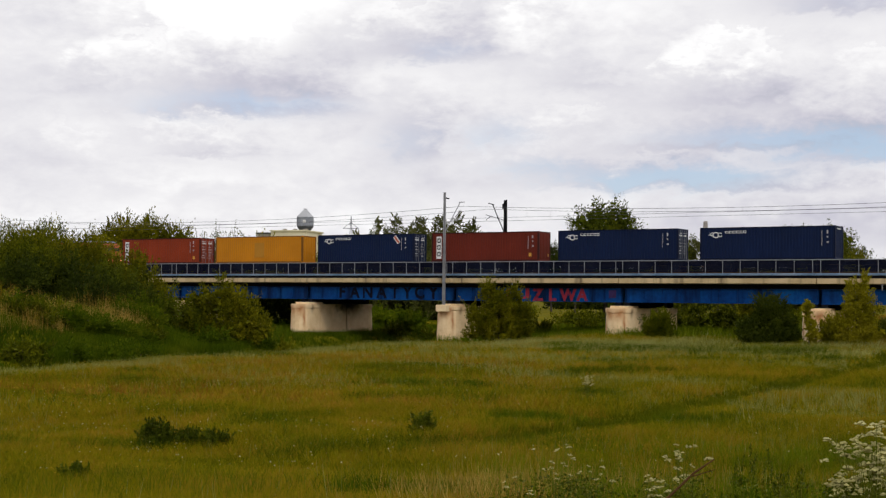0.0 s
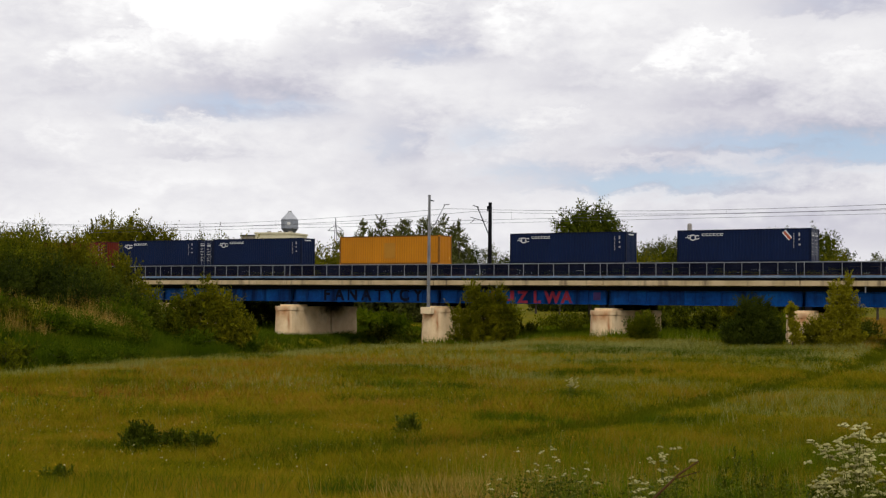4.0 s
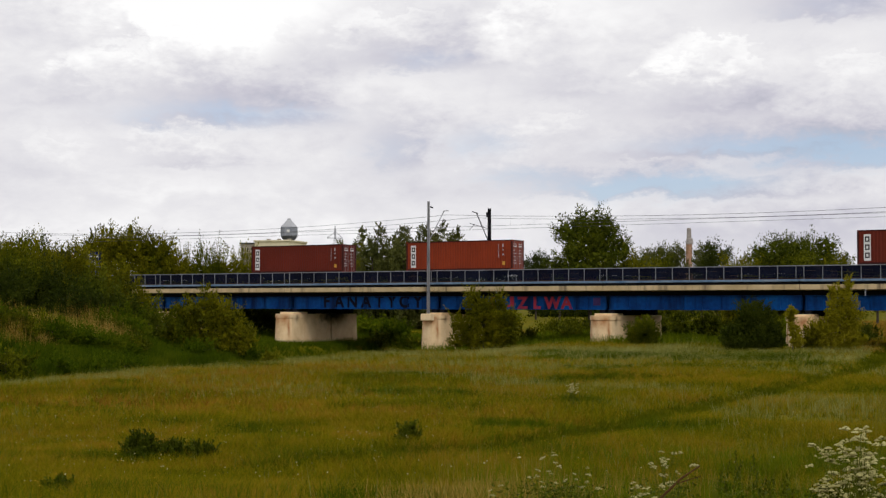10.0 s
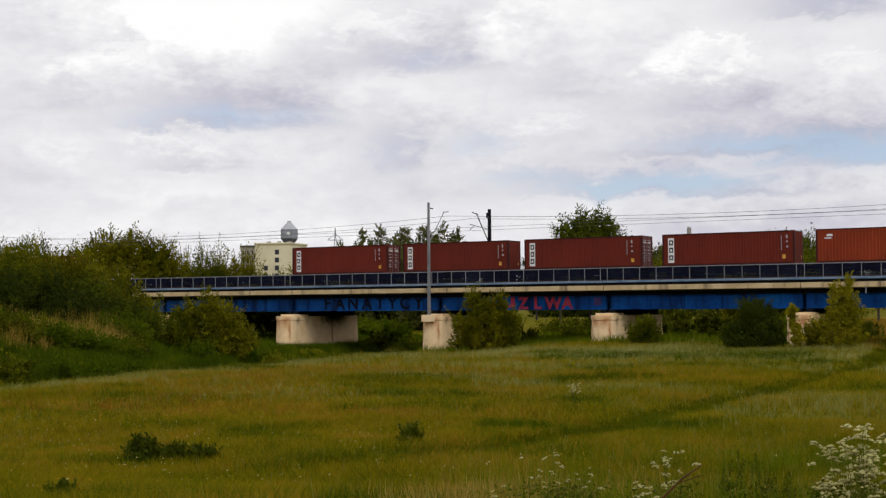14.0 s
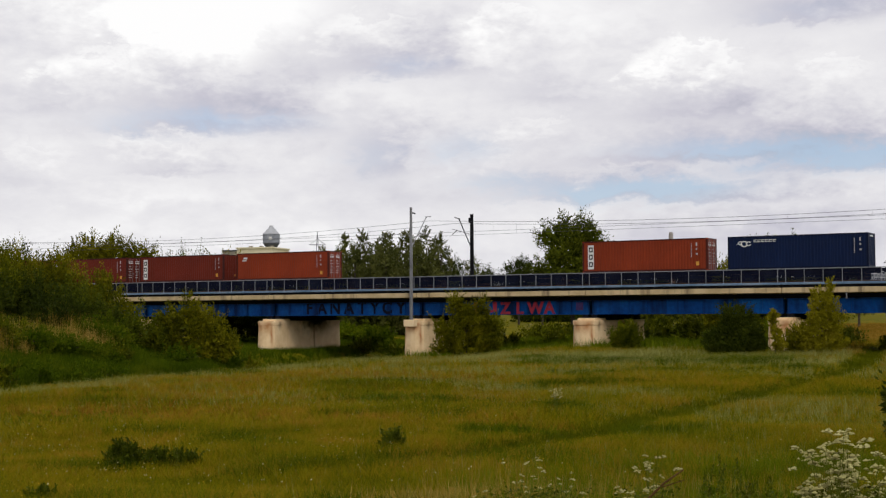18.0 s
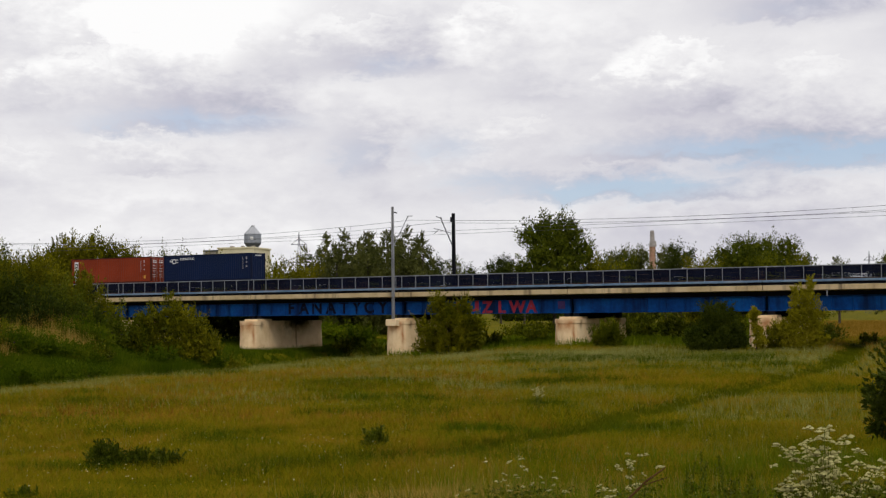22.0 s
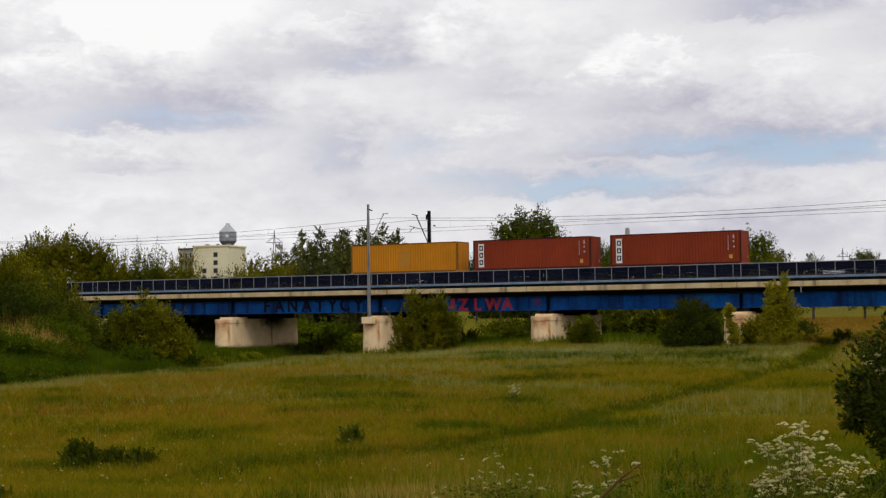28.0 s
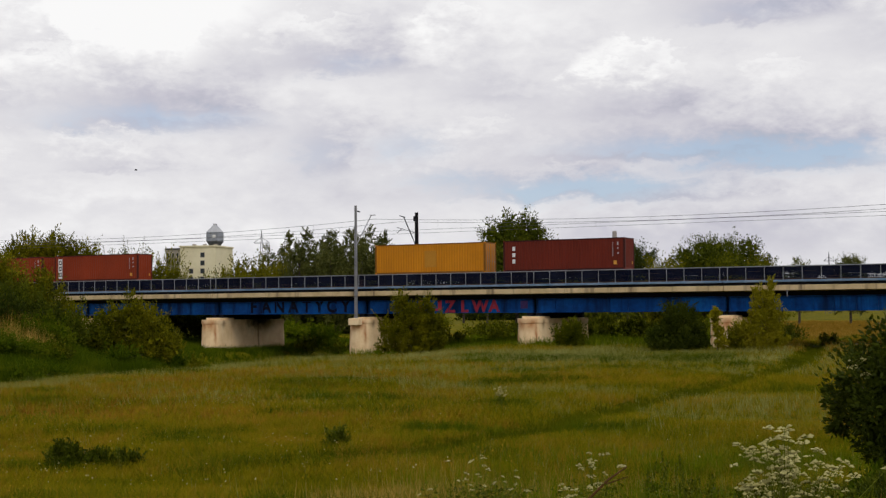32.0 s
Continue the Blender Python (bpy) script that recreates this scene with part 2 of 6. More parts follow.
M["sorrel"] = material("red_sorrel", stops3((0.16, 0.072, 0.006), (0.24, 0.112, 0.012), (0.31, 0.17, 0.025)), 0.5, 0.85, island=0.3, spec=0.03)
M["yellow_flower"] = material("yellow_petals", stops3((0.40, 0.20, 0.008), (0.55, 0.30, 0.012), (0.62, 0.40, 0.03)), 1.0, 0.7, island=0.3)
M["white_flower"] = material("white_petals", stops3((0.29, 0.265, 0.09), (0.44, 0.405, 0.17), (0.58, 0.54, 0.27)), 3.0, 0.8, island=0.3, translucent=0.2, spec=0.03)
M["stem"] = material("green_stem", shades((0.11, 0.13, 0.012)), 2.0, 0.7, spec=0.03)


def leaf_mat(name, dark, mid, light):
    return material(name, stops3(dark, mid, light), 0.30, 0.55, fine=0.45, fine_scale=1.1, island=0.22, translucent=0.20, spec=0.04)


M["leaf_willow"] = leaf_mat("willow_leaves", (0.016, 0.024, 0.001), (0.070, 0.083, 0.002), (0.190, 0.188, 0.006))
M["leaf_olive"] = leaf_mat("olive_shrub_leaves", (0.034, 0.040, 0.001), (0.118, 0.116, 0.002), (0.265, 0.230, 0.009))
M["leaf_dark"] = leaf_mat("dark_shrub_leaves", (0.013, 0.021, 0.002), (0.032, 0.045, 0.003), (0.068, 0.082, 0.006))
M["leaf_green"] = leaf_mat("broad_leaves", (0.026, 0.037, 0.002), (0.068, 0.086, 0.004), (0.145, 0.155, 0.010))
M["leaf_birch"] = leaf_mat("birch_leaves", (0.040, 0.048, 0.010), (0.088, 0.096, 0.020), (0.160, 0.162, 0.042))
M["leaf_yellow"] = leaf_mat("young_yellow_leaves", (0.130, 0.120, 0.002), (0.230, 0.205, 0.006), (0.33, 0.28, 0.02))
M["bark"] = material("bark", stops3((0.03, 0.025, 0.018), (0.07, 0.055, 0.04), (0.12, 0.10, 0.08)), 3.0, 0.9, bump=0.02)


def stained(m, marks):
    """Adds stains at places along (y) and up (z) an object: (y, z, half length, half height, colour, share)."""
    nt = m.node_tree
    bs = nt.nodes["Principled BSDF"]
    col = bs.inputs["Base Color"].links[0].from_socket
    co = node(nt, "ShaderNodeTexCoord").outputs["Object"]
    sep = node(nt, "ShaderNodeSeparateXYZ")
    link(nt, co, sep.inputs[0])
    rag = maths(nt, "SUBTRACT", noise_tex(nt, co, 1.6, 6, 0.6), 0.5)
    for y, z, wy, wz, color, share in marks:
        dy = maths(nt, "DIVIDE", maths(nt, "ADD", maths(nt, "SUBTRACT", sep.outputs[1], y), maths(nt, "MULTIPLY", rag, wy * 1.5)), wy)
        dz = maths(nt, "DIVIDE", maths(nt, "ADD", maths(nt, "SUBTRACT", sep.outputs[2], z), maths(nt, "MULTIPLY", rag, wz * 1.2)), wz)
        g = maths(nt, "POWER", 2.718, maths(nt, "MULTIPLY", maths(nt, "ADD", maths(nt, "MULTIPLY", dy, dy), maths(nt, "MULTIPLY", dz, dz)), -1.0))
        col = mix(nt, maths(nt, "MULTIPLY", g, share), col, color)
    link(nt, col, bs.inputs["Base Color"])
    return m


RUST, BROWN = (0.42, 0.15, 0.04), (0.16, 0.07, 0.03)
RUNS = [(-6.72, 1.9, 0.10, 0.9, RUST, 0.9), (-6.95, 2.8, 0.16, 0.5, RUST, 0.8), (0.2, 1.7, 0.13, 1.6, BROWN, 0.8), (-3.4, 0.4, 1.2, 0.35, RUST, 0.4), (3.4, 0.5, 1.6, 0.3, RUST, 0.4), (-5.7, 2.9, 0.25, 0.4, BROWN, 0.7)]
def pier_concrete(name):
    return material(name, stops3((0.66, 0.46, 0.25), (0.82, 0.61, 0.36), (0.90, 0.72, 0.46)), 0.8, 0.9, bump=0.01, bump_scale=12,
                         streak=((0.50, 0.22, 0.07), 0.30, 0.62), spots=((0.34, 0.20, 0.11), 0.29, 1.3))


M["concrete"] = stained(pier_concrete("pale_pier_concrete"), RUNS)
M["concrete_sooty"] = stained(pier_concrete("sooty_pier_concrete"), RUNS + [(0.5, 3.3, 2.3, 1.1, (0.012, 0.010, 0.009), 0.85), (0.5, 3.5, 1.9, 0.9, (0.010, 0.009, 0.008), 1.0), (0.6, 3.5, 1.5, 0.7, (0.008, 0.007, 0.006), 1.0)])
M["band"] = material("weathered_edge_concrete", stops3((0.38, 0.28, 0.14), (0.54, 0.41, 0.23), (0.64, 0.50, 0.30)), 0.6, 0.9, streak=((0.15, 0.11, 0.07), 0.40, 1.3), bump=0.008)
# near-black colour that stands in for the shade under the deck
M["deck_shade"] = material("painted_deck_shade", shades((0.006, 0.006, 0.008), 0.3), 1.0, 0.95, spec=0.0)
M["girder"] = material("blue_girder_paint", stops3((0.001, 0.026, 0.13), (0.001, 0.060, 0.26), (0.003, 0.115, 0.40)), 0.35, 0.55, streak=((0.001, 0.012, 0.055), 0.46, 0.8),
                       spots=((0.05, 0.13, 0.24), 0.22, 1.3), fine=0.35, spec=0.1)
M["curb"] = material("pale_blue_steel", stops3((0.07, 0.13, 0.22), (0.15, 0.23, 0.34), (0.26, 0.31, 0.38)), 0.7, 0.6, streak=((0.05, 0.07, 0.12), 0.28, 1.4))
M["rail_steel"] = material("grey_railing_steel", shades((0.24, 0.25, 0.27), 0.3), 1.2, 0.55, metal=0.2)
M["infill"] = material("dark_blue_infill", stops3((0.002, 0.003, 0.009), (0.005, 0.007, 0.020), (0.012, 0.016, 0.034)), 0.6, 0.8, spec=0.03)
M["galv"] = material("galvanised_mast", shades((0.26, 0.262, 0.27), 0.25), 1.0, 0.5, metal=0.3, streak=((0.22, 0.18, 0.15), 0.2, 3))
M["dark_steel"] = material("dark_mast_steel", shades((0.012, 0.012, 0.014), 0.4), 1.0, 0.8, spec=0.03)
M["wire"] = material("wire", shades((0.10, 0.10, 0.11), 0.2), 1.0, 0.5, metal=0.5)
M["ballast"] = material("track_ballast", shades((0.12, 0.105, 0.09), 0.4), 3.0, 0.95, bump=0.05)
M["rail"] = material("rail_iron", shades((0.09, 0.055, 0.035), 0.3), 2.0, 0.6, metal=0.5)
M["wagon"] = material("dark_wagon_frame", stops3((0.006, 0.006, 0.007), (0.013, 0.012, 0.013), (0.03, 0.026, 0.022)), 1.0, 0.75, world_space=False)
M["plate"] = material("white_marking", shades((0.72, 0.72, 0.70), 0.15), 2.0, 0.7, world_space=False)
M["ink"] = material("black_marking", shades((0.03, 0.025, 0.025), 0.2), 2.0, 0.7, world_space=False)
M["red_mark"] = material("orange_red_marking", shades((0.45, 0.10, 0.05), 0.2), 2.0, 0.7, world_space=False)
M["amber_mark"] = material("amber_marking", shades((0.60, 0.30, 0.05), 0.2), 2.0, 0.7, world_space=False)


def paint(name, c, dirt, k=0.22):
    return material(name, shades(c, k), 0.35, 0.55, fine=0.35, fine_scale=6.0, each=0.10, streak=(dirt, 0.22, 1.1), spots=(tuple(v * 0.5 for v in c), 0.17, 4.0), world_space=False)


M["red"] = paint("red_brown_container_paint", (0.220, 0.031, 0.008), (0.14, 0.021, 0.007))
M["maroon"] = paint("maroon_container_paint", (0.125, 0.016, 0.007), (0.08, 0.011, 0.006))
M["blue"] = paint("navy_container_paint", (0.0012, 0.0090, 0.042), (0.0012, 0.006, 0.026))
M["yellow"] = paint("ochre_container_paint", (0.50, 0.190, 0.006), (0.36, 0.125, 0.005), 0.15)
M["red_frame"] = paint("dark_red_frame_paint", (0.060, 0.012, 0.008), (0.03, 0.008, 0.006))
M["maroon_frame"] = paint("dark_maroon_frame_paint", (0.045, 0.010, 0.008), (0.03, 0.008, 0.006))
M["blue_frame"] = paint("dark_navy_frame_paint", (0.001, 0.005, 0.024), (0.001, 0.004, 0.016))
M["yellow_frame"] = paint("brown_ochre_frame_paint", (0.20, 0.080, 0.010), (0.10, 0.04, 0.008))
M["plate_dim"] = material("worn_white_marking", shades((0.42, 0.40, 0.40), 0.25), 2.0, 0.7, world_space=False)
M["loco"] = material("orange_red_loco_paint", shades((0.34, 0.085, 0.02), 0.2), 0.6, 0.5, fine=0.3, streak=((0.16, 0.05, 0.02), 0.3, 1.2), world_space=False)
M["lamp_red"] = material("glowing_tail_lamp", shades((0.8, 0.1, 0.05), 0.1), 3.0, 0.4)
lamp = M["lamp_red"].node_tree.nodes["Principled BSDF"]
lamp.inputs["Emission Color"].default_value, lamp.inputs["Emission Strength"].default_value = (1.0, 0.35, 0.2, 1), 6.0
M["graffiti_dark"] = material("dark_blue_spray_paint", shades((0.002, 0.004, 0.016), 0.4), 2.0, 0.7)
M["graffiti_red"] = material("red_spray_paint", shades((0.36, 0.035, 0.06), 0.3), 1.0, 0.7)
M["graffiti_orange"] = material("orange_spray_paint", shades((0.30, 0.10, 0.04), 0.3), 1.0, 0.7)
M["graffiti_faded"] = material("faded_red_paint", shades((0.06, 0.035, 0.13), 0.4), 1.5, 0.7)
M["facade"] = material("cream_render", stops3((0.56, 0.50, 0.34), (0.68, 0.62, 0.43), (0.74, 0.68, 0.50)), 0.15, 0.9, streak=((0.44, 0.40, 0.30), 0.2, 0.3))
M["facade_dark"] = material("grey_render", shades((0.30, 0.27, 0.23), 0.2), 0.3, 0.9)
M["glass"] = material("window_glass", shades((0.03, 0.035, 0.04), 0.3), 1.0, 0.15)
M["roofing"] = material("roof_felt", shades((0.07, 0.07, 0.075), 0.2), 0.5, 0.9)
M["tower"] = material("grey_tower_cladding", stops3((0.20, 0.22, 0.25), (0.27, 0.29, 0.33), (0.34, 0.36, 0.40)), 0.3, 0.5, metal=0.3)
M["tower_pale"] = material("pale_tower_roof", shades((0.42, 0.43, 0.45), 0.15), 0.3, 0.5, metal=0.2)
# the cladding again in a darker colour, for the shade below the tank
M["tower_shade"] = material("shaded_tower_cladding", shades((0.13, 0.14, 0.17), 0.2), 0.3, 0.6)
M["brick"] = material("chimney_brick", stops3((0.26, 0.13, 0.08), (0.38, 0.22, 0.14), (0.48, 0.33, 0.24)), 0.8, 0.9, bump=0.02)
M["chimney_grey"] = material("chimney_render", shades((0.34, 0.31, 0.29), 0.3), 0.9, 0.9)
M["water"] = material("dark_river_water", shades((0.012, 0.014, 0.010), 0.2), 0.3, 0.08, bump=0.02, bump_scale=2)
M["twig"] = material("dead_wood", shades((0.085, 0.040, 0.012), 0.3), 6.0, 0.85, bump=0.01)

# ---- building helpers ----


def thing(name, m, label="", category="", group="", kind=""):
    ob = new(name)
    ob.matrix_basis = m
    ob.empty_display_size = 0.2
    return tagged(ob, label, category, group, kind)


def part(name, shape, mat, parent=None, label="", m=None):
    """One mesh object from a bmesh or a mesh, under a thing or a part."""
    if isinstance(shape, bmesh.types.BMesh):
        me = bpy.data.meshes.new(name)
        bmesh.ops.recalc_face_normals(shape, faces=shape.faces)
        shape.to_mesh(me)
        shape.free()
    else:
        me = shape
    if mat is not None and not me.materials:
        me.materials.append(mat)
    ob = new(name, me)
    if parent is not None:
        ob.parent = parent
    if m is not None:
        ob.matrix_basis = m
    if label:
        ob["label"] = label
    return ob


def mesh_np(name, verts, faces):
    """A mesh from arrays of corners and of faces with equal numbers of corners."""
    verts, faces = np.asarray(verts, dtype=np.float32), np.asarray(faces, dtype=np.int32)
    me = bpy.data.meshes.new(name)
    me.vertices.add(len(verts))
    me.vertices.foreach_set("co", verts.ravel())
    k = faces.shape[1]
    me.loops.add(faces.size)
    me.loops.foreach_set("vertex_index", faces.ravel())
    me.polygons.add(len(faces))
    me.polygons.foreach_set("loop_start", np.arange(0, faces.size, k, dtype=np.int32))
    me.update(calc_edges=True)
    me.validate()
    return me


def box(bm, x0, x1, y0, y1, z0, z1):
    v = [bm.verts.new((x, y, z)) for z in (z0, z1) for x, y in ((x0, y0), (x1, y0), (x1, y1), (x0, y1))]
    for f in ((0, 3, 2, 1), (4, 5, 6, 7), (0, 1, 5, 4), (1, 2, 6, 5), (2, 3, 7, 6), (3, 0, 4, 7)):
        bm.faces.new([v[i] for i in f])
    return v


def boxes(*dims):
    bm = bmesh.new()
    for d in dims:
        box(bm, *d)
    return bm


def bevelled(bm, w=0.02):
    bmesh.ops.bevel(bm, geom=bm.edges[:], offset=w, segments=1, affect="EDGES", profile=0.5)
    return bm


def tube(bm, a, b, r0, r1=None, n=8):
    """A tapered round bar from a to b."""
    a, b = Vector(a), Vector(b)
    r1 = r0 if r1 is None else r1
    q = (b - a).to_track_quat("Z", "Y")
    rings = []
    for p, r in ((a, r0), (b, r1)):
        rings.append([bm.verts.new(p + q @ Vector((r * math.cos(2 * math.pi * i / n), r * math.sin(2 * math.pi * i / n), 0))) for i in range(n)])
    for i in range(n):
        bm.faces.new((rings[0][i], rings[0][(i + 1) % n], rings[1][(i + 1) % n], rings[1][i]))
    bm.faces.new(rings[0][::-1])
    bm.faces.new(rings[1])


def rings_mesh(bm, rings, close=True):
    """A skin over a stack of rings of equal numbers of points."""
    vs = [[bm.verts.new(p) for p in r] for r in rings]
    n = len(vs[0])
    for lo, hi in zip(vs, vs[1:]):
        for i in range(n):
            bm.faces.new((lo[i], lo[(i + 1) % n], hi[(i + 1) % n], hi[i]))
    if close:
        bm.faces.new(vs[0][::-1])
        bm.faces.new(vs[-1])


def smooth01(a, b, x):
    t = np.clip((x - a) / (b - a), 0, 1)
    return t * t * (3 - 2 * t)


# ---- the line of the railway: x along it (towards the right), y across it (away from the meadow) ----
TURN = -31.086
U, N = (0.85639, -0.51633), (0.51633, 0.85639)
DIST = 116.55


def on_line(s, l=0.0, z=0.0):
    return (N[0] * (DIST + l) + U[0] * s, N[1] * (DIST + l) + U[1] * s, z)


def line_pose(s, l=0.0, z=0.0):
    x, y, z = on_line(s, l, z)
    return pose(x, y, z, 0, 0, TURN)


LINE = line_pose(0)
FAR_TRACK, NEAR_TRACK = 1.22, -3.5
JOINTS = [-137.6, -120.05, -102.5, -84.95, -67.4, -49.85, -32.3, -14.75, 2.8, 20.35, 37.9]


def at(az, r):
    """A place at that bearing (degrees to the right of +y) and distance along +y."""
    return r * math.tan(radians(az)), r


# ---- ground ----
EDGE0, EDGE_DIR = np.array((-23.1, 69.1)), np.array((0.349, 0.937))


def river_side(x, y):
    """Metres beyond the meadow's edge, across the river."""
    x0 = np.where(y < 69, EDGE0[0] + (y - 69.1) * 0.18, EDGE0[0] + (y - 69.1) * 0.3725)
    return (x0 - x) * 0.937


PATH_PTS = np.array(((60, 160), (38.3, 114.5), (31.8, 97.3), (28.5, 89.7), (19.9, 73.0), (14.6, 62.8), (9.2, 53.1), (6.7, 46.9), (3.5, 41.0), (0.8, 37.8), (-1.2, 36.2)))


def path_gap(x, y):
    """Distance to the worn track through the meadow."""
    best = np.full(np.shape(x), 1e9)
    for (ax, ay), (bx, by) in zip(PATH_PTS, PATH_PTS[1:]):
        dx, dy = bx - ax, by - ay
        t = np.clip(((x - ax) * dx + (y - ay) * dy) / (dx * dx + dy * dy), 0, 1)
        best = np.minimum(best, np.hypot(x - ax - t * dx, y - ay - t * dy))
    return best


def ground_z(x, y):
    x, y = np.asarray(x, dtype=float), np.asarray(y, dtype=float)
    r = np.hypot(x, y)
    z = 2.35 * (1 - smooth01(3, 34, r))
    z = z + 0.10 * np.sin(x * 0.21 + 1.3) * np.cos(y * 0.13) * smooth01(20, 40, r) + 0.05 * np.sin(x * 0.6 + y * 0.45)
    rise = smooth01(72, 118, y) * smooth01(-3, 13, x - (y - 110) * 0.2)
    z = z + 0.85 * rise
    q = river_side(x, y)
    near_river = smooth01(20, 40, y) * (1 - smooth01(300, 420, y))
    wide = 4.0 + 8.5 * smooth01(98, 125, y)
    cut = smooth01(0.2, 0.35 * wide, q) * (1 - smooth01(0.6 * wide, wide, q))
    az = np.degrees(np.arctan2(x, y))
    high = 0.55 + 2.2 * smooth01(9.6, 13.0, -az) * (1 - smooth01(112, 140, y))
    z = z + near_river * (-2.3 * cut + high * smooth01(0.65 * wide, wide + 9.5, q))
    z = z + 0.7 * smooth01(150, 190, y) * (1 - smooth01(-3, 13, x - (y - 110) * 0.2))
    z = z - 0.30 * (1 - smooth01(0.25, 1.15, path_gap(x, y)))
    return z


def build_ground():
    az = np.concatenate((np.arange(-180, -40, 10.0), np.arange(-40, 40, 0.6), np.arange(40, 180, 10.0)))
    rad = np.concatenate((np.linspace(1, 20, 16), np.linspace(21, 190, 150), np.geomspace(200, 4200, 30)))
    A, Rr = np.meshgrid(np.radians(az), rad)
    X, Y = Rr * np.sin(A), Rr * np.cos(A)
    Z = ground_z(X, Y)
    na, nr = len(az), len(rad)
    verts = np.stack((X.ravel(), Y.ravel(), Z.ravel()), 1)
    verts = np.vstack((verts, [[0, 0, 2.35]]))
    i, j = np.meshgrid(np.arange(nr - 1), np.arange(na), indexing="ij")
    a_ = i * na + j
    b_ = i * na + (j + 1) % na
    faces = np.stack((a_, a_ + na, b_ + na, b_), -1).reshape(-1, 4)
    k = np.arange(0, na - 1, 2)
    faces = np.vstack((faces, np.stack((np.full(len(k), nr * na), k, k + 1, (k + 2) % na), -1)))
    ob = part("ground", mesh_np("ground", verts, faces), M["soil"])
    for p in ob.data.polygons:
        p.use_smooth = True
    tagged(ob, "wide green river meadow of uneven earth and grass", "ground", kind="structure")
    bm = bmesh.new()
    pts = [(-60, -10), (-23.5, 62), (-9, 110), (8, 150), (60, 290), (40, 300), (-14, 150), (-34, 90), (-75, 0)]
    bm.faces.new([bm.verts.new((x, y, -1.7)) for x, y in pts])
    tagged(part("water", bm, M["water"]), "dark slow river water between grassy banks", "river", kind="structure")


build_ground()

# ---- bridge ----


def stadium(l0, l1, half, n=9):
    """Plan of a pier: straight flanks along y, round ends."""
    pts = []
    for k in range(n):
        a = math.pi + math.pi * k / (n - 1)
        pts.append((half * math.cos(a), l0 + half + half * math.sin(a)))
    for k in range(n):
        a = math.pi * k / (n - 1)
        pts.append((half * math.cos(a), l1 - half + half * math.sin(a)))
    return pts


def build_pier(s, foot):
    pier = thing("bridge_pier", line_pose(s), "pale stained concrete pier with rounded ends under the railway bridge", "bridge pier", "bridge piers")

    def ring(grow, z):
        return [(x * (1 + grow * 0.55), (y + 0.4) * (1 + grow * 0.08) - 0.4, z) for x, y in stadium(-7.0, 5.6, 1.02)]
    bm = bmesh.new()
    rings_mesh(bm, [ring(0.36, foot - 2.0), ring(0.26, foot), ring(0.12, 2.86), ring(0.10, 2.90)])
    skin = M["concrete_sooty" if -86 < s < -84 else "concrete"]
    part("shaft", bm, skin, pier)
    bm = bmesh.new()
    rings_mesh(bm, [ring(0.20, 2.90), ring(0.22, 2.93), ring(0.22, 3.27), ring(0.18, 3.31)])
    part("cap", bm, skin, pier, "rust-streaked concrete cap")
    for l in (-4.9, -1.0, 3.0, 4.6):
        for dx in (-0.45, 0.45):
            part("bearing", boxes((dx - 0.25, dx + 0.25, l - 0.35, l + 0.35, 3.305, 3.82)), M["dark_steel"], pier)
    # made-up filler that closes the gap under the girders and keeps it dark
    part("cross_beam", boxes((-0.16, 0.16, -4.5, 4.2, 3.32, 3.80)), M["deck_shade"], pier, "added dark filler between the bearings")
    part("bearing_plinth", bevelled(boxes((-0.85, 0.85, -6.0, -3.6, 3.305, 3.50)), 0.03), M["concrete"], pier)
    return pier


def build_bridge():
    bridge = thing("railway_bridge", LINE, "long blue steel girder railway bridge with a beige concrete deck edge", "bridge")
    for a, b in zip(JOINTS, JOINTS[1:]):
        a2, b2 = a + 0.03, b - 0.03
        part("deck_slab", boxes((a2, b2, -5.75, 6.6, 5.50, 6.12)), M["band"], bridge)
        part("edge_beam", bevelled(boxes((a2, b2, -6.1, -5.754, 5.50, 5.94)), 0.025), M["band"], bridge, "beige weathered concrete edge beam")
        curb = part("walkway_curb", bevelled(boxes((a2, b2, -6.16, -5.80, 6.175, 6.36)), 0.02), M["curb"], bridge, "pale blue steel kerb")
        # set-back strip in dark colour, standing in for the shade below the kerb
        part("shadow_gap", boxes((a2, b2, -5.98, -5.80, 5.944, 6.171)), M["dark_steel"], curb)
        # added strip, painting the shade that the deck overhang throws on the girder
        part("haunch", boxes((a2, b2, -5.35, -4.55, 5.08, 5.436)), M["deck_shade"], bridge, "near-black strip for the shade above the girder")
        for l in (-4.9, -1.0, 3.0, 6.0):
            bm = boxes((a2 + 0.1, b2 - 0.1, l - 0.02, l + 0.02, 3.88, 5.026))
            gird = part("girder", bm, M["girder"], bridge)
            part("top_flange", boxes((a2 + 0.1, b2 - 0.1, l - 0.25, l + 0.25, 5.030, 5.076)), M["girder"], gird)
            part("bottom_flange", boxes((a2 + 0.1, b2 - 0.1, l - 0.28, l + 0.28, 3.82, 3.876)), M["girder"], gird)
            if l == -4.9:
                n = 10
                for k in range(n + 1):
                    x = a2 + 0.2 + (b2 - a2 - 0.4) * k / n
                    part("stiffener", boxes((x - 0.012, x + 0.012, l - 0.09, l - 0.024, 3.88, 5.026)), M["girder"], gird)
    part("ballast_bed", boxes((JOINTS[0], JOINTS[-1], -5.2, 4.2, 6.124, 6.34)), M["ballast"], bridge)
    # drain pipe
    for s in (-27.0, -60.5):
        bm = bmesh.new()
        tube(bm, (s, -6.18, 5.5), (s, -6.18, 5.0), 0.05)
        part("drain_pipe", bm, M["rail_steel"], bridge)
    return bridge


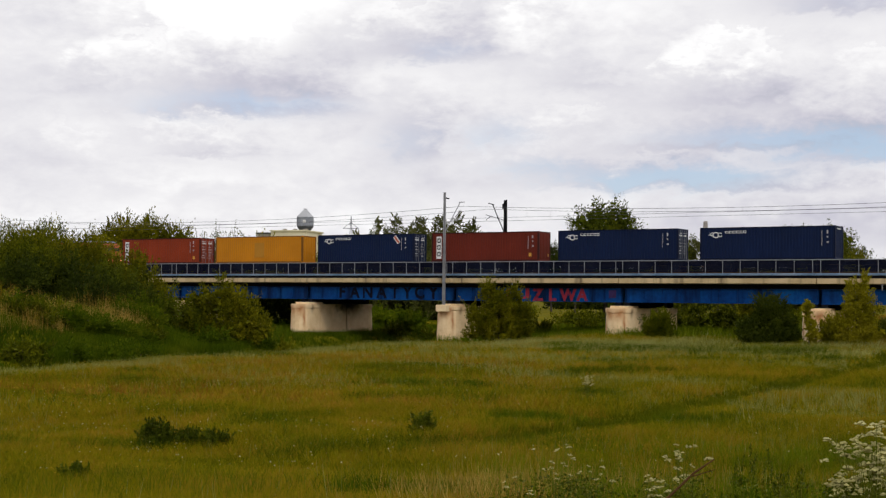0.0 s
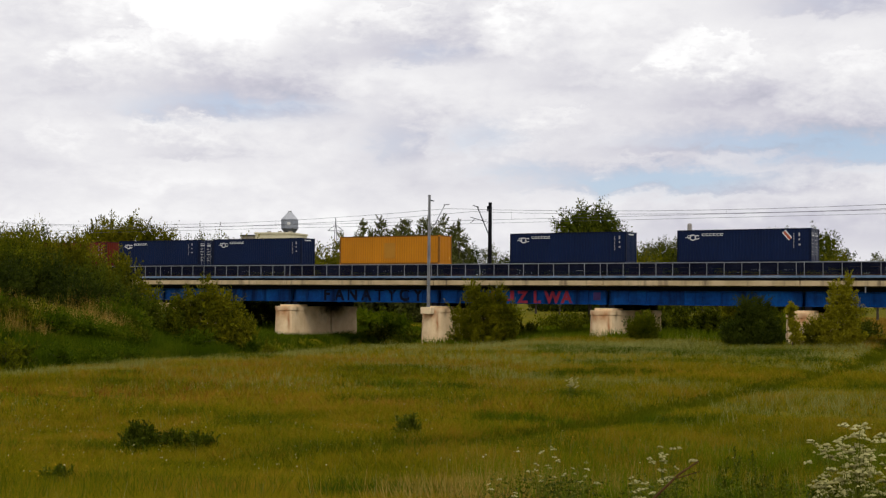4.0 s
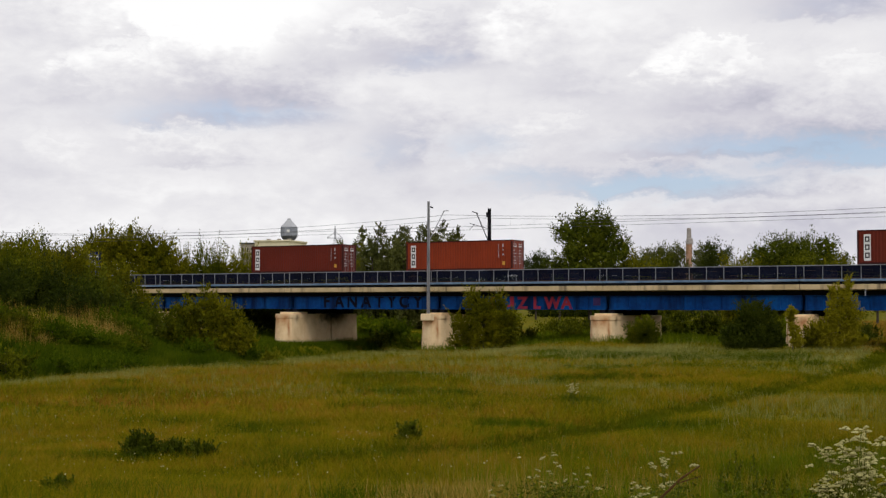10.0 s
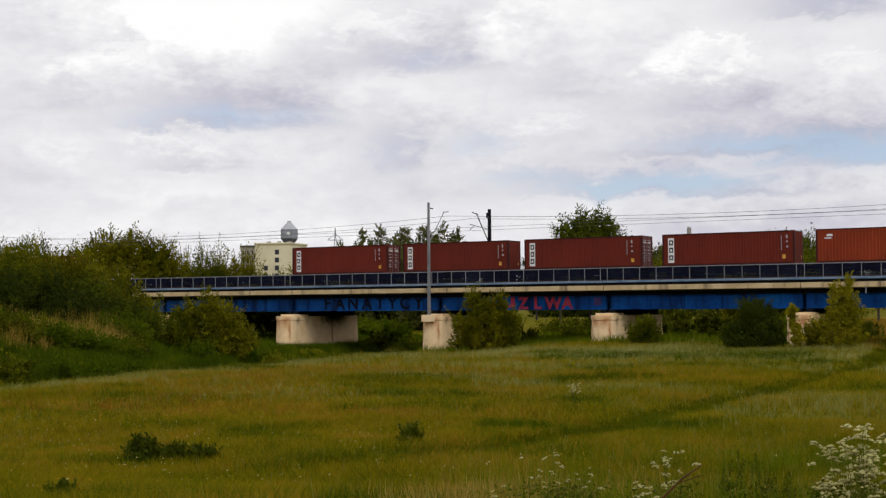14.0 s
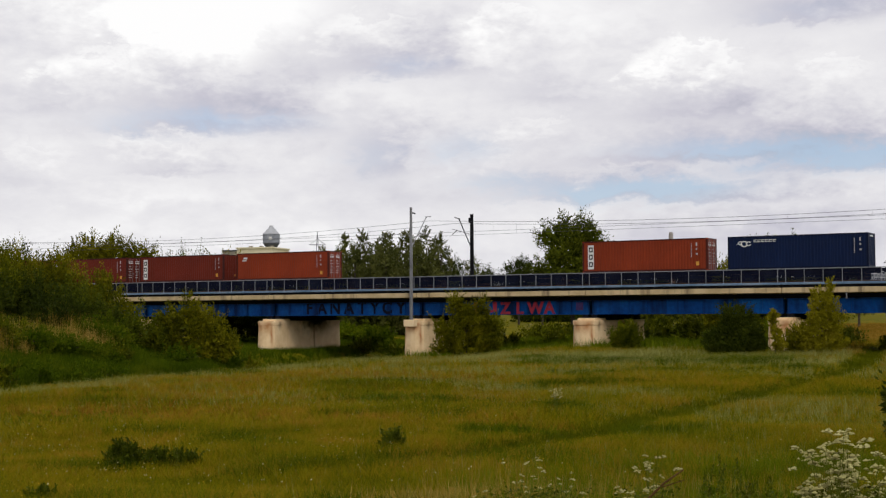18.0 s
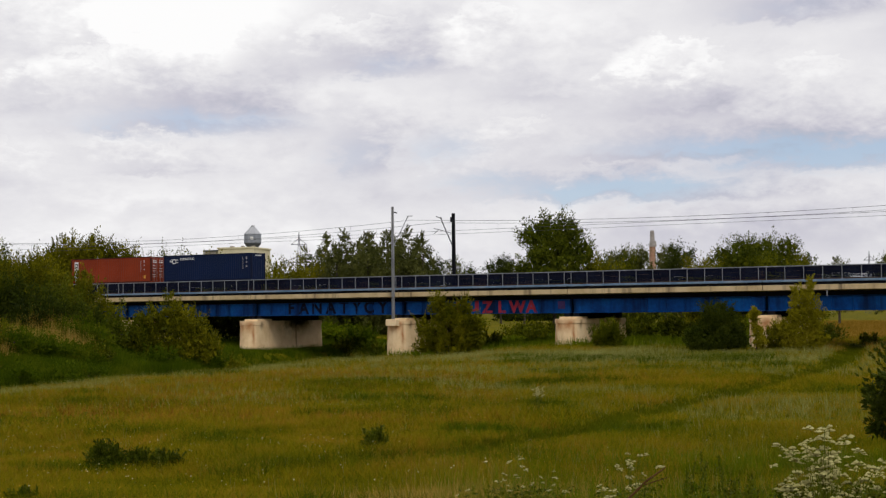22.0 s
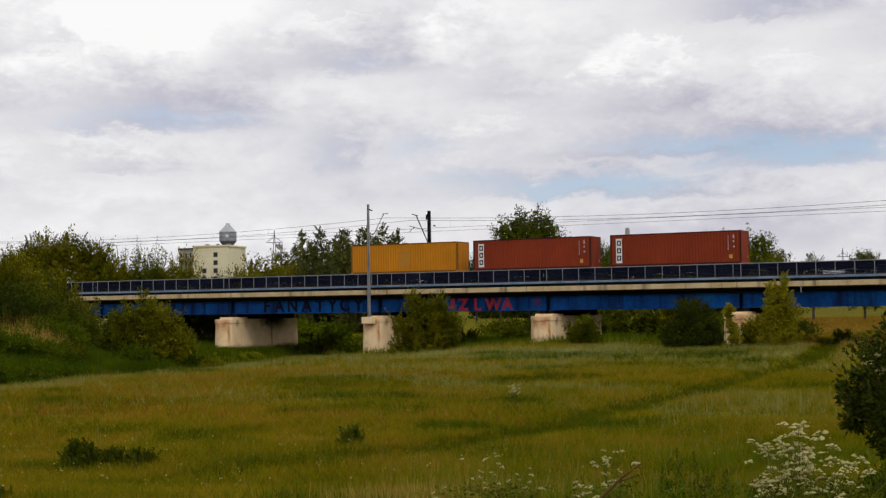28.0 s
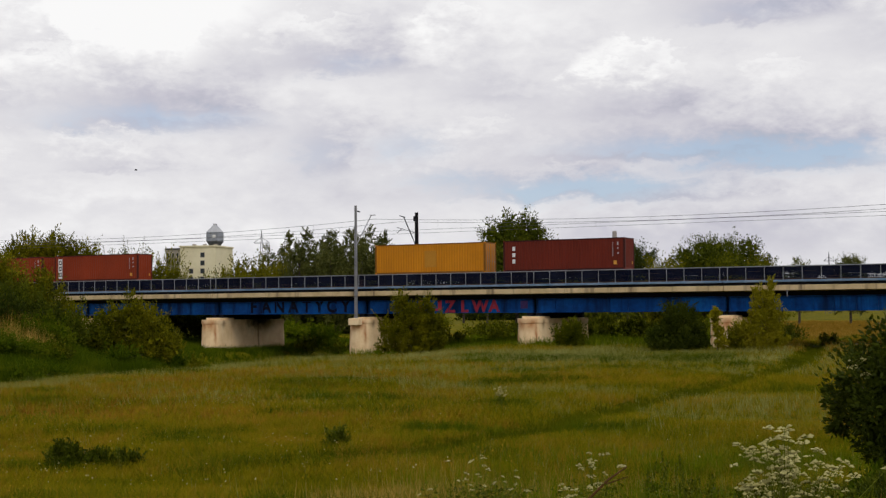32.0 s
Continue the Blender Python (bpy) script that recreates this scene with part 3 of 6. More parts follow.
def build_railing(a, b):
    r = thing("bridge_railing", LINE, "grey steel railing with dark blue infill along the bridge walkway", "railing", "bridge railings")
    l = -5.93
    a2, b2 = a + 0.33, b - 0.33
    part("top_rail", bevelled(boxes((a + 0.01, b - 0.01, l - 0.04, l + 0.04, 7.44, 7.51)), 0.012), M["rail_steel"], r)
    part("bottom_rail", boxes((a + 0.01, b - 0.01, l - 0.025, l + 0.025, 6.46, 6.50)), M["infill"], r)
    n = 11
    post = None
    for k in range(n + 1):
        x = a2 + (b2 - a2) * k / n
        if post is None:
            post = part("post", boxes((-0.022, 0.022, -0.03, 0.03, 6.362, 7.436)), M["rail_steel"], r, m=pose(x, l - 0.03, 0))
        else:
            part("post", post.data, None, r, m=pose(x, l - 0.03, 0))
    for k in range(8):
        z = 6.52 + k * 0.114
        part("infill_slat", boxes((a + 0.01, b - 0.01, l + 0.01, l + 0.03, z, z + 0.092)), M["infill"], r)
    return r


build_bridge()
FOOT = {-137.6: 0.3, -120.05: 0.3, -102.5: 0.3, -84.95: 0.45, -67.4: -0.05, -49.85: 0.9, -32.3: 0.9, -14.75: 0.9, 2.8: 0.9, 20.35: 0.9, 37.9: 0.9}
for j in JOINTS:
    build_pier(j, FOOT[j])
for a, b in zip(JOINTS, JOINTS[1:]):
    build_railing(a, b)

# track and the banks that carry it on beyond the bridge
for name, s0, s1 in (("embankment_west", -760, -137.7), ("embankment_east", 38.0, 620)):
    bm = bmesh.new()
    rings_mesh(bm, [[(s, l, z) for l, z in ((-17, -0.5), (-6.5, 6.0), (-5.2, 6.34), (4.2, 6.34), (6.5, 6.0), (17, -0.5))] for s in (s0, s1)])
    tagged(part(name, bm, M["soil"], m=LINE), "grassy railway embankment", "embankment", kind="structure")
for name, l in (("rail_far_outer", FAR_TRACK + 0.75), ("rail_far_inner", FAR_TRACK - 0.75), ("rail_near_outer", NEAR_TRACK - 0.75), ("rail_near_inner", NEAR_TRACK + 0.75)):
    tagged(part(name, boxes((-760, 620, l - 0.035, l + 0.035, 6.344, 6.50)), M["rail"], m=LINE), "worn steel running rail", "rail", kind="structure")

# ---- writing on the girder ----


def letters(name, text, s, z, size, mat, parent, gap=1.0, squeeze=1.0):
    cu = bpy.data.curves.new(name, "FONT")
    cu.body, cu.size, cu.space_character = text, size, gap
    cu.extrude, cu.offset = 0.004, 0.062
    tmp = bpy.data.objects.new(name, cu)
    me = bpy.data.meshes.new_from_object(tmp)
    bpy.data.objects.remove(tmp)
    me.materials.clear()
    return part(name, me, mat, parent, m=pose(s, -4.945, z, 90, 0, 0) @ Matrix.Diagonal((squeeze, 1, 1, 1)))


graffiti = thing("graffiti", LINE, "dark blue and faded red sprayed letters on the blue girder", "graffiti")
for ch, s in zip("FANATYCY", (-81.1, -79.7, -78.2, -76.45, -74.85, -73.35, -72.0, -70.35)):
    letters("letter", ch, s, 4.02, 1.62, M["graffiti_dark"], graffiti)
for ch, s, z in (("Z", -58.95, 3.92), ("L", -57.35, 3.92), ("W", -56.15, 3.92), ("A", -54.45, 3.95)):
    letters("letter", ch, s, z, 1.5, M["graffiti_red"], graffiti)
part("paint_stroke", boxes((-61.8, -61.35, -4.949, -4.941, 3.95, 5.1)), M["graffiti_orange"], graffiti, "orange sprayed stroke")
part("paint_stroke", boxes((-59.75, -59.35, -4.949, -4.941, 4.1, 5.1), (-60.1, -59.75, -4.949, -4.941, 4.05, 4.25)), M["graffiti_red"], graffiti, "red sprayed stroke")
part("paint_stroke", boxes((-51.3, -50.6, -4.949, -4.941, 4.2, 4.9)), M["graffiti_faded"], graffiti, "faded red patch")

# ---- overhead line ----


def build_masts():
    m = thing("overhead_line_mast", line_pose(-67.4, -7.0), "tall slim galvanised steel catenary mast on the bridge pier", "mast", "catenary masts")
    bm = bmesh.new()
    for dx in (-0.11, 0.11):
        rings_mesh(bm, [[(dx * k + x, y * k, z) for x, y in ((-0.025, -0.09), (0.025, -0.09), (0.025, 0.09), (-0.025, 0.09))] for k, z in ((1.0, 3.4), (0.7, 14.05))])
    rings_mesh(bm, [[(x * k, y, z) for x, y in ((-0.10, -0.012), (0.10, -0.012), (0.10, 0.012), (-0.10, 0.012))] for k, z in ((1.0, 3.42), (0.7, 14.03))])
    part("pole", bm, M["galv"], m)
    part("footing", bevelled(boxes((-0.55, 0.6, -0.55, 0.45, 2.75, 3.4)), 0.04), M["concrete"], m, "pale concrete footing block")
    bm = bmesh.new()
    tube(bm, (0, 0.1, 10.3), (0.1, 2.7, 13.3), 0.045)
    tube(bm, (0.1, 2.5, 13.28), (0.1, 3.5, 13.36), 0.04)
    tube(bm, (0, 0.1, 11.2), (0.1, 3.2, 11.7), 0.035)
    part("cantilever", bm, M["galv"], m)
    bm = bmesh.new()
    tube(bm, (0, 0.05, 13.55), (0, 0.75, 13.5), 0.06)
    part("insulator", bm, M["dark_steel"], m)
    m = thing("overhead_line_mast", line_pose(-67.2, 4.5), "dark steel catenary mast beyond the railway tracks", "mast", "catenary masts")
    bm = bmesh.new()
    for dx in (-0.15, 0.15):
        rings_mesh(bm, [[(dx * k + x, y * k, z) for x, y in ((-0.035, -0.12), (0.035, -0.12), (0.035, 0.12), (-0.035, 0.12))] for k, z in ((1.0, 6.3), (0.75, 14.1))])
    box(bm, -0.12, 0.12, -0.02, 0.02, 6.3, 14.05)
    for k in range(12):
        z = 6.6 + k * 0.6
        tube(bm, (-0.14, 0, z), (0.14, 0, z + 0.3), 0.025, n=5)
        tube(bm, (0.14, 0, z + 0.3), (-0.14, 0, z + 0.6), 0.025, n=5)
    part("pole", bm, M["dark_steel"], m)
    bm = bmesh.new()
    tube(bm, (0, -0.1, 10.6), (-0.05, -2.6, 13.5), 0.05)
    tube(bm, (-0.05, -2.3, 13.45), (-0.05, -3.4, 13.55), 0.045)
    tube(bm, (0, -0.1, 12.0), (-0.05, -3.9, 12.35), 0.03)
    tube(bm, (-0.05, -2.9, 12.3), (-0.05, -3.9, 11.8), 0.03)
    part("cantilever", bm, M["dark_steel"], m)
    part("insulator", boxes((-0.3, -0.1, -0.15, 0.15, 13.2, 13.7)), M["dark_steel"], m)


build_masts()


def wire(name, rows, r, label):
    """A hanging wire through points of the line (s, l, z)."""
    bm = bmesh.new()
    rings_mesh(bm, [[(s, l + dy, z + dz) for dy, dz in ((-r, 0), (0, -r), (r, 0), (0, r))] for s, l, z in rows])
    return tagged(part(name, bm, M["wire"], m=LINE), label, "wire", "overhead wires")


def sag_rows(s0, s1, l, z0, z1, sag, n=12):
    return [(s0 + (s1 - s0) * k / n, l, z0 + (z1 - z0) * k / n - 4 * sag * (k / n) * (1 - k / n)) for k in range(n + 1)]


SUPPORTS = [-447.4, -384.4, -321.4, -257.4, -194.4, -130.4, -67.4, -4.4, 58.6]
for l in (-3.6, FAR_TRACK):
    rows = []
    for a, b in zip(SUPPORTS, SUPPORTS[1:]):
        rows += sag_rows(a, b, l, 12.95, 12.95, 0.85)[:-1 if b < 50 else None]
    wire("catenary_wire", rows, 0.016, "thin dark messenger wire over the track")
    wire("contact_wire", [(SUPPORTS[0], l, 11.75), (SUPPORTS[-1], l, 11.75)], 0.014, "thin dark contact wire over the track")
    bm = bmesh.new()
    for a, b in zip(SUPPORTS[3:], SUPPORTS[4:]):
        for k in range(1, 9):
            u_ = k / 9
            tube(bm, (a + (b - a) * u_, l, 11.75), (a + (b - a) * u_, l, 12.95 - 3.4 * u_ * (1 - u_)), 0.006, n=3)
    tagged(part("dropper_wires", bm, M["wire"], m=LINE), "thin vertical dropper wires", "wire", "overhead wires", kind="stuff")

# ---- the train ----


def shift(t):
    """How far the train has gone, towards the left, gaining speed."""
    return 13.584 * t + 6.0267 * (t / 10) ** 2 - 0.2349 * (t / 10) ** 3


CL, CW, CH = 12.192, 2.438, 2.896


def corrugated(x0, x1, y, depth, z0, z1, pitch=0.28):
    """A corrugated sheet along x with its outer face at y."""
    bm = bmesh.new()
    xs = []
    n = round((x1 - x0) / pitch)
    p = (x1 - x0) / n
    for k in range(n):
        b = x0 + k * p
        xs += [(b, 0), (b + p * 0.3, 0), (b + p * 0.5, 1), (b + p * 0.8, 1)]
    xs.append((x1, 0))
    prev = None
    for x, d in xs:
        cur = (bm.verts.new((x, y + d * depth, z0)), bm.verts.new((x, y + d * depth, z1)))
        if prev:
            bm.faces.new((prev[0], cur[0], cur[1], prev[1]))
        prev = cur
    return bm


def build_container(color, doors, logo, name_label):
    c = thing("shipping_container", Matrix(), name_label, "container", "containers on the train")
    mat, edge = M[color], M[color + "_frame"]
    for y in (0, CW - 0.06):
        for z0, z1 in ((0, 0.16), (CH - 0.10, CH)):
            part("side_rail", boxes((0, CL, y, y + 0.06, z0, z1)), edge, c)
    for x in (0, CL - 0.16):
        for y in (0, CW - 0.16):
            part("corner_post", boxes((x - 0.004, x + 0.164, y - 0.004, y + 0.164, 0.12, CH - 0.12)), edge, c)
            for z in (-0.003, CH - 0.118):
                part("corner_casting", bevelled(boxes((x - 0.008, x + 0.17, y - 0.008, y + 0.17, z, z + 0.121)), 0.012), mat, c)
    part("side_panel", corrugated(0.165, CL - 0.165, 0.012, 0.036, 0.15, CH - 0.09), mat, c, "corrugated side panel")
    part("side_panel", corrugated(0.165, CL - 0.165, CW - 0.012, -0.036, 0.15, CH - 0.09), mat, c, "corrugated side panel")
    part("roof", boxes((0.05, CL - 0.05, 0.05, CW - 0.05, CH - 0.07, CH - 0.03)), mat, c)
    part("floor_pan", boxes((0.05, CL - 0.05, 0.05, CW - 0.05, 0.05, 0.15)), M["wagon"], c)
    for x in (0.02, CL - 0.08):
        part("end_sill", boxes((x, x + 0.06, 0.16, CW - 0.16, 0.0, 0.16)), mat, c)
        part("end_header", boxes((x, x + 0.06, 0.16, CW - 0.16, CH - 0.12, CH - 0.01)), edge, c)
    # end walls
    part("end_wall", boxes((0.05, 0.08, 0.16, CW - 0.16, 0.15, CH - 0.11)), mat, c)
    if doors:
        for y0, y1 in ((0.17, CW / 2 - 0.01), (CW / 2 + 0.01, CW - 0.17)):
            d = part("door", bevelled(boxes((CL - 0.07, CL - 0.02, y0, y1, 0.16, CH - 0.12)), 0.01), mat, c)
            for f in (0.28, 0.72):
                bm = bmesh.new()
                y = y0 + (y1 - y0) * f
                tube(bm, (CL + 0.015, y, 0.1), (CL + 0.015, y, CH - 0.1), 0.02, n=6)
                part("lock_rod", bm, M["rail_steel"], d)
                part("handle", boxes((CL + 0.01, CL + 0.04, y - 0.02, y + 0.22, 1.05, 1.1)), M["rail_steel"], d)
            if color != "yellow":
                for k, z in enumerate((2.45, 2.2, 1.85, 1.55, 1.25, 0.85, 0.6)):
                    w = (0.62, 0.7, 0.4, 0.55, 0.5, 0.45, 0.5)[k]
                    part("marking_bar", boxes((CL - 0.019, CL - 0.014, y0 + 0.12, y0 + 0.12 + w, z, z + (0.14 if k == 1 else 0.05))), M["plate"], d)
    else:
        bm = corrugated(0.17, CW - 0.17, 0, 0.036, 0.15, CH - 0.11)
        me = part("end_wall", bm, mat, c, m=pose(CL - 0.012, 0, 0, 0, 0, 90))
        if logo == "swirl":
            part("marking_bar", boxes((CL - 0.010, CL - 0.004, 0.6, 1.7, CH - 0.30, CH - 0.20)), M["plate"], c)
        else:
            part("data_plate", boxes((CL - 0.010, CL - 0.004, 1.9, 2.05, 0.5, 0.75)), M["amber_mark"], c)
    # markings on the near side
    y0, y1 = -0.004, 0.010
    if logo == "plate":
        pl = part("marking_plate", boxes((0.56, 1.14, y0, y1, 0.30, CH - 0.36)), M["plate"], c, "white upright plate with three dark signs")
        for k in range(3):
            z = 0.53 + k * 0.68
            bm = boxes((0.66, 0.76, y0 - 0.004, y0, z, z + 0.46), (0.94, 1.04, y0 - 0.004, y0, z, z + 0.46), (0.76, 0.94, y0 - 0.004, y0, z, z + 0.11), (0.76, 0.94, y0 - 0.004, y0, z + 0.35, z + 0.46))
            part("sign_shape", bm, M["ink"], pl)
    if logo == "short":
        for k in range(3):
            z = 0.75 + k * 0.6
            bm = boxes((0.95, 1.25, y0, y1, z, z + 0.38))
            part("sign_shape", bm, M["plate"], c, "white sign")
    if logo == "corner":
        part("sign_shape", boxes((0.75, 1.35, y0, y1, 2.05, 2.15), (0.95, 1.45, y0, y1, 2.25, 2.45)), M["plate"], c, "white sign")
    if logo in ("swirl", "swirl_sticker"):
        bm = bmesh.new()
        for cx, cz, r, w in ((1.50, 2.22, 0.28, 0.10), (1.90, 2.24, 0.20, 0.08), (1.15, 2.30, 0.17, 0.06)):
            n = 14
            ins, outs = [], []
            for k in range(n):
                a_ = 5.2 * k / (n - 1) + 0.6
                ins.append(bm.verts.new((cx + (r - w) * math.cos(a_) * 1.2, y0, cz + (r - w) * math.sin(a_))))
                outs.append(bm.verts.new((cx + r * math.cos(a_) * 1.2, y0, cz + r * math.sin(a_))))
            for k in range(n - 1):
                bm.faces.new((ins[k], ins[k + 1], outs[k + 1], outs[k]))
        box(bm, 0.8, 1.15, y0, y1, 2.2, 2.25)
        part("curled_sign", bm, M["plate"], c, "white curled emblem")
        for k in range(6):
            x = 2.35 + k * 0.34
            part("sign_shape", boxes((x, x + 0.27, y0, y1, 2.36, 2.41), (x, x + 0.27, y0, y1, 2.52, 2.57), (x, x + 0.06, y0, y1, 2.41, 2.52)), M["plate"], c)
    if logo == "swirl_sticker":
        bm = boxes((-0.45, 0.45, y0, y1, -0.2, 0.2))
        part("sticker", bm, M["plate"], c, "white and red slanted sticker", m=pose(10.1, 0, 2.3, 0, 50, 0))
        part("sticker_stripe", boxes((-0.42, 0.42, y0 - 0.004, y0, -0.12, 0.10)), M["red_mark"], c, m=pose(10.1, 0, 2.3, 0, 50, 0))
    if logo not in ("none",):
        x = CL - 1.55 if doors else CL - 1.2
        part("code_column", boxes(*[(x, x + 0.07, y0, y1, 1.2 + 0.13 * k, 1.28 + 0.13 * k) for k in range(10)]), M["plate_dim"], c)
        part("code_column", boxes((x + 0.45, x + 0.58, y0, y1, 2.2, 2.5), (x + 0.45, x + 0.58, y0, y1, 1.85, 2.0), (x + 0.45, x + 0.62, y0, y1, 1.4, 1.55)), M["plate_dim"], c)
    if logo in ("plate", "corner", "short"):
        part("warning_label", boxes((CL - 1.10, CL - 0.80, y0, y1, 0.45, 0.80)), M["amber_mark"], c)
    if logo == "none":
        part("faded_patch", boxes((5.6, 6.9, y0 + 0.006, y1, 0.6, 2.2)), M["amber_dull"], c, "dull worn patch")
    return c


M["amber_dull"] = paint("dull_ochre_patch", (0.42, 0.19, 0.02), (0.3, 0.12, 0.01))
RED, MAR, BLU, YEL = "red-brown corrugated steel shipping container", "maroon corrugated steel shipping container", "navy blue corrugated shipping container", "ochre yellow corrugated shipping container"
KINDS = {
    "rd": ("red", True, "plate", RED + " with doors and a white plate"), "rp": ("red", False, "plate", RED + " with a white plate"),
    "mp": ("maroon", False, "plate", MAR + " with a white plate"), "md": ("maroon", True, "plate", MAR + " with doors and a white plate"),
    "rc": ("red", True, "corner", RED + " with doors and a small sign"), "ms": ("maroon", False, "short", MAR + " with three white signs"),
    "bd": ("blue", True, "swirl", BLU + " with doors and a white emblem"), "bp": ("blue", False, "swirl", BLU + " with a white emblem"),
    "bs": ("blue", True, "swirl_sticker", BLU + " with a slanted sticker"), "yp": ("yellow", False, "none", YEL), "yd": ("yellow", True, "none", YEL + " with doors"),
}
LOAD = [(-116.32, "rd"), (-101.81, "yp"), (-87.55, "bs"), (-73.18, "mp"), (-58.9, "bd"), (-44.62, "bp"), (-27.4, "yp"), (-7.18, "bp"), (10.0, "bs"), (47.22, "md"), (67.28, "rd"),
        (112.48, "md"), (126.57, "mp"), (140.49, "md"), (154.65, "mp"), (168.67, "rc"), (209.81, "rd"), (223.86, "bp"),
        (348.66, "yp"), (362.57, "rp"), (376.65, "rp"), (419.26, "yd"), (433.38, "ms")]
CONTAINER_Z, RAIL_TOP = 7.704, 6.50


def build_wagon(length):
    w = thing("container_wagon", Matrix(), "dark empty-framed flat container wagon on the rails", "wagon", "wagons of the train")
    z = CONTAINER_Z - RAIL_TOP - 0.02
    a, b = 0.55, length - 0.55
    for y in (0.12, CW - 0.32):
        part("side_beam", bevelled(boxes((a, b, y, y + 0.2, z - 0.42, z)), 0.015), M["wagon"], w)
    part("cross_beams", boxes(*[(x - 0.1, x + 0.1, 0.32, CW - 0.32, z - 0.3, z - 0.05) for x in np.linspace(a + 0.15, b - 0.15, 6)]), M["wagon"], w)
    for x in (a - 0.1, b - 0.1):
        part("headstock", boxes((x, x + 0.2, 0.0, CW, z - 0.5, z - 0.02)), M["wagon"], w)
    for x, d in ((a - 0.1, -1), (b + 0.1, 1)):
        for y in (0.35, CW - 0.35):
            bm = bmesh.new()
            tube(bm, (x, y, z - 0.25), (x + d * 0.38, y, z - 0.25), 0.09, n=10)
            tube(bm, (x + d * 0.38, y, z - 0.25), (x + d * 0.44, y, z - 0.25), 0.22, n=12)
            part("buffer", bm, M["wagon"], w)
    part("brake_gear", boxes((length * 0.38, length * 0.62, 0.5, CW - 0.5, z - 0.75, z - 0.45)), M["wagon"], w)
    part("belly_beam", boxes((length * 0.27, length * 0.73, 0.14, 0.30, z - 0.72, z - 0.424)), M["wagon"], w)
    for k in range(3):
        x0 = length * 0.5 - 2.2 + k * 1.5
        for z0 in (0.66, 0.56, 0.47):
            part("marking_bar", boxes((x0, x0 + (1.1, 0.5, 0.9)[k], 0.128, 0.137, z0 - 0.02, z0 + 0.03)), M["plate"], w)
    for x in (a + 1.9, b - 1.9):
        bo = part("bogie", boxes((x - 1.2, x + 1.2, 0.18, 0.34, 0.38, 0.68), (x - 1.2, x + 1.2, CW - 0.34, CW - 0.18, 0.38, 0.68), (x - 0.2, x + 0.2, 0.34, CW - 0.34, 0.4, 0.72)), M["wagon"], w)
        for dx in (-0.9, 0.9):
            for y in (0.40, CW - 0.53):
                bm = bmesh.new()
                tube(bm, (x + dx, y, 0.46), (x + dx, y + 0.13, 0.46), 0.46, n=18)
                part("wheel", bm, M["rail"], bo)
    return w


WAGONS = [(-117.35 + 14.36 * k, 14.36) for k in range(6)] + [(-31.2, 20.0), (-11.2, 20.1), (8.9, 20.1), (29.0, 14.5), (43.5, 20.1), (63.6, 20.1), (83.7, 13.85), (97.55, 13.85)]
WAGONS += [(111.4 + 14.1 * k, 14.1) for k in range(5)] + [(181.9, 13.4), (195.3, 13.4), (208.7, 14.1), (222.8, 14.1)] + [(236.9 + 13.84 * k, 13.84) for k in range(8)]
WAGONS += [(347.6 + 14.1 * k, 14.1) for k in range(11)]


def build_train():
    movers = []
    made = {}
    for s, kind in LOAD:
        if kind not in made:
            made[kind] = ob = build_container(*KINDS[kind])
            ob.matrix_basis = line_pose(s, 0, CONTAINER_Z)
        else:
            ob = copy_thing(made[kind], line_pose(s, 0, CONTAINER_Z))
        movers.append((ob, s, CONTAINER_Z))
    made = {}
    for s, length in WAGONS:
        if length not in made:
            made[length] = ob = build_wagon(length)
            ob.matrix_basis = line_pose(s, 0, RAIL_TOP)
        else:
            ob = copy_thing(made[length], line_pose(s, 0, RAIL_TOP))
        movers.append((ob, s, RAIL_TOP))
    return movers




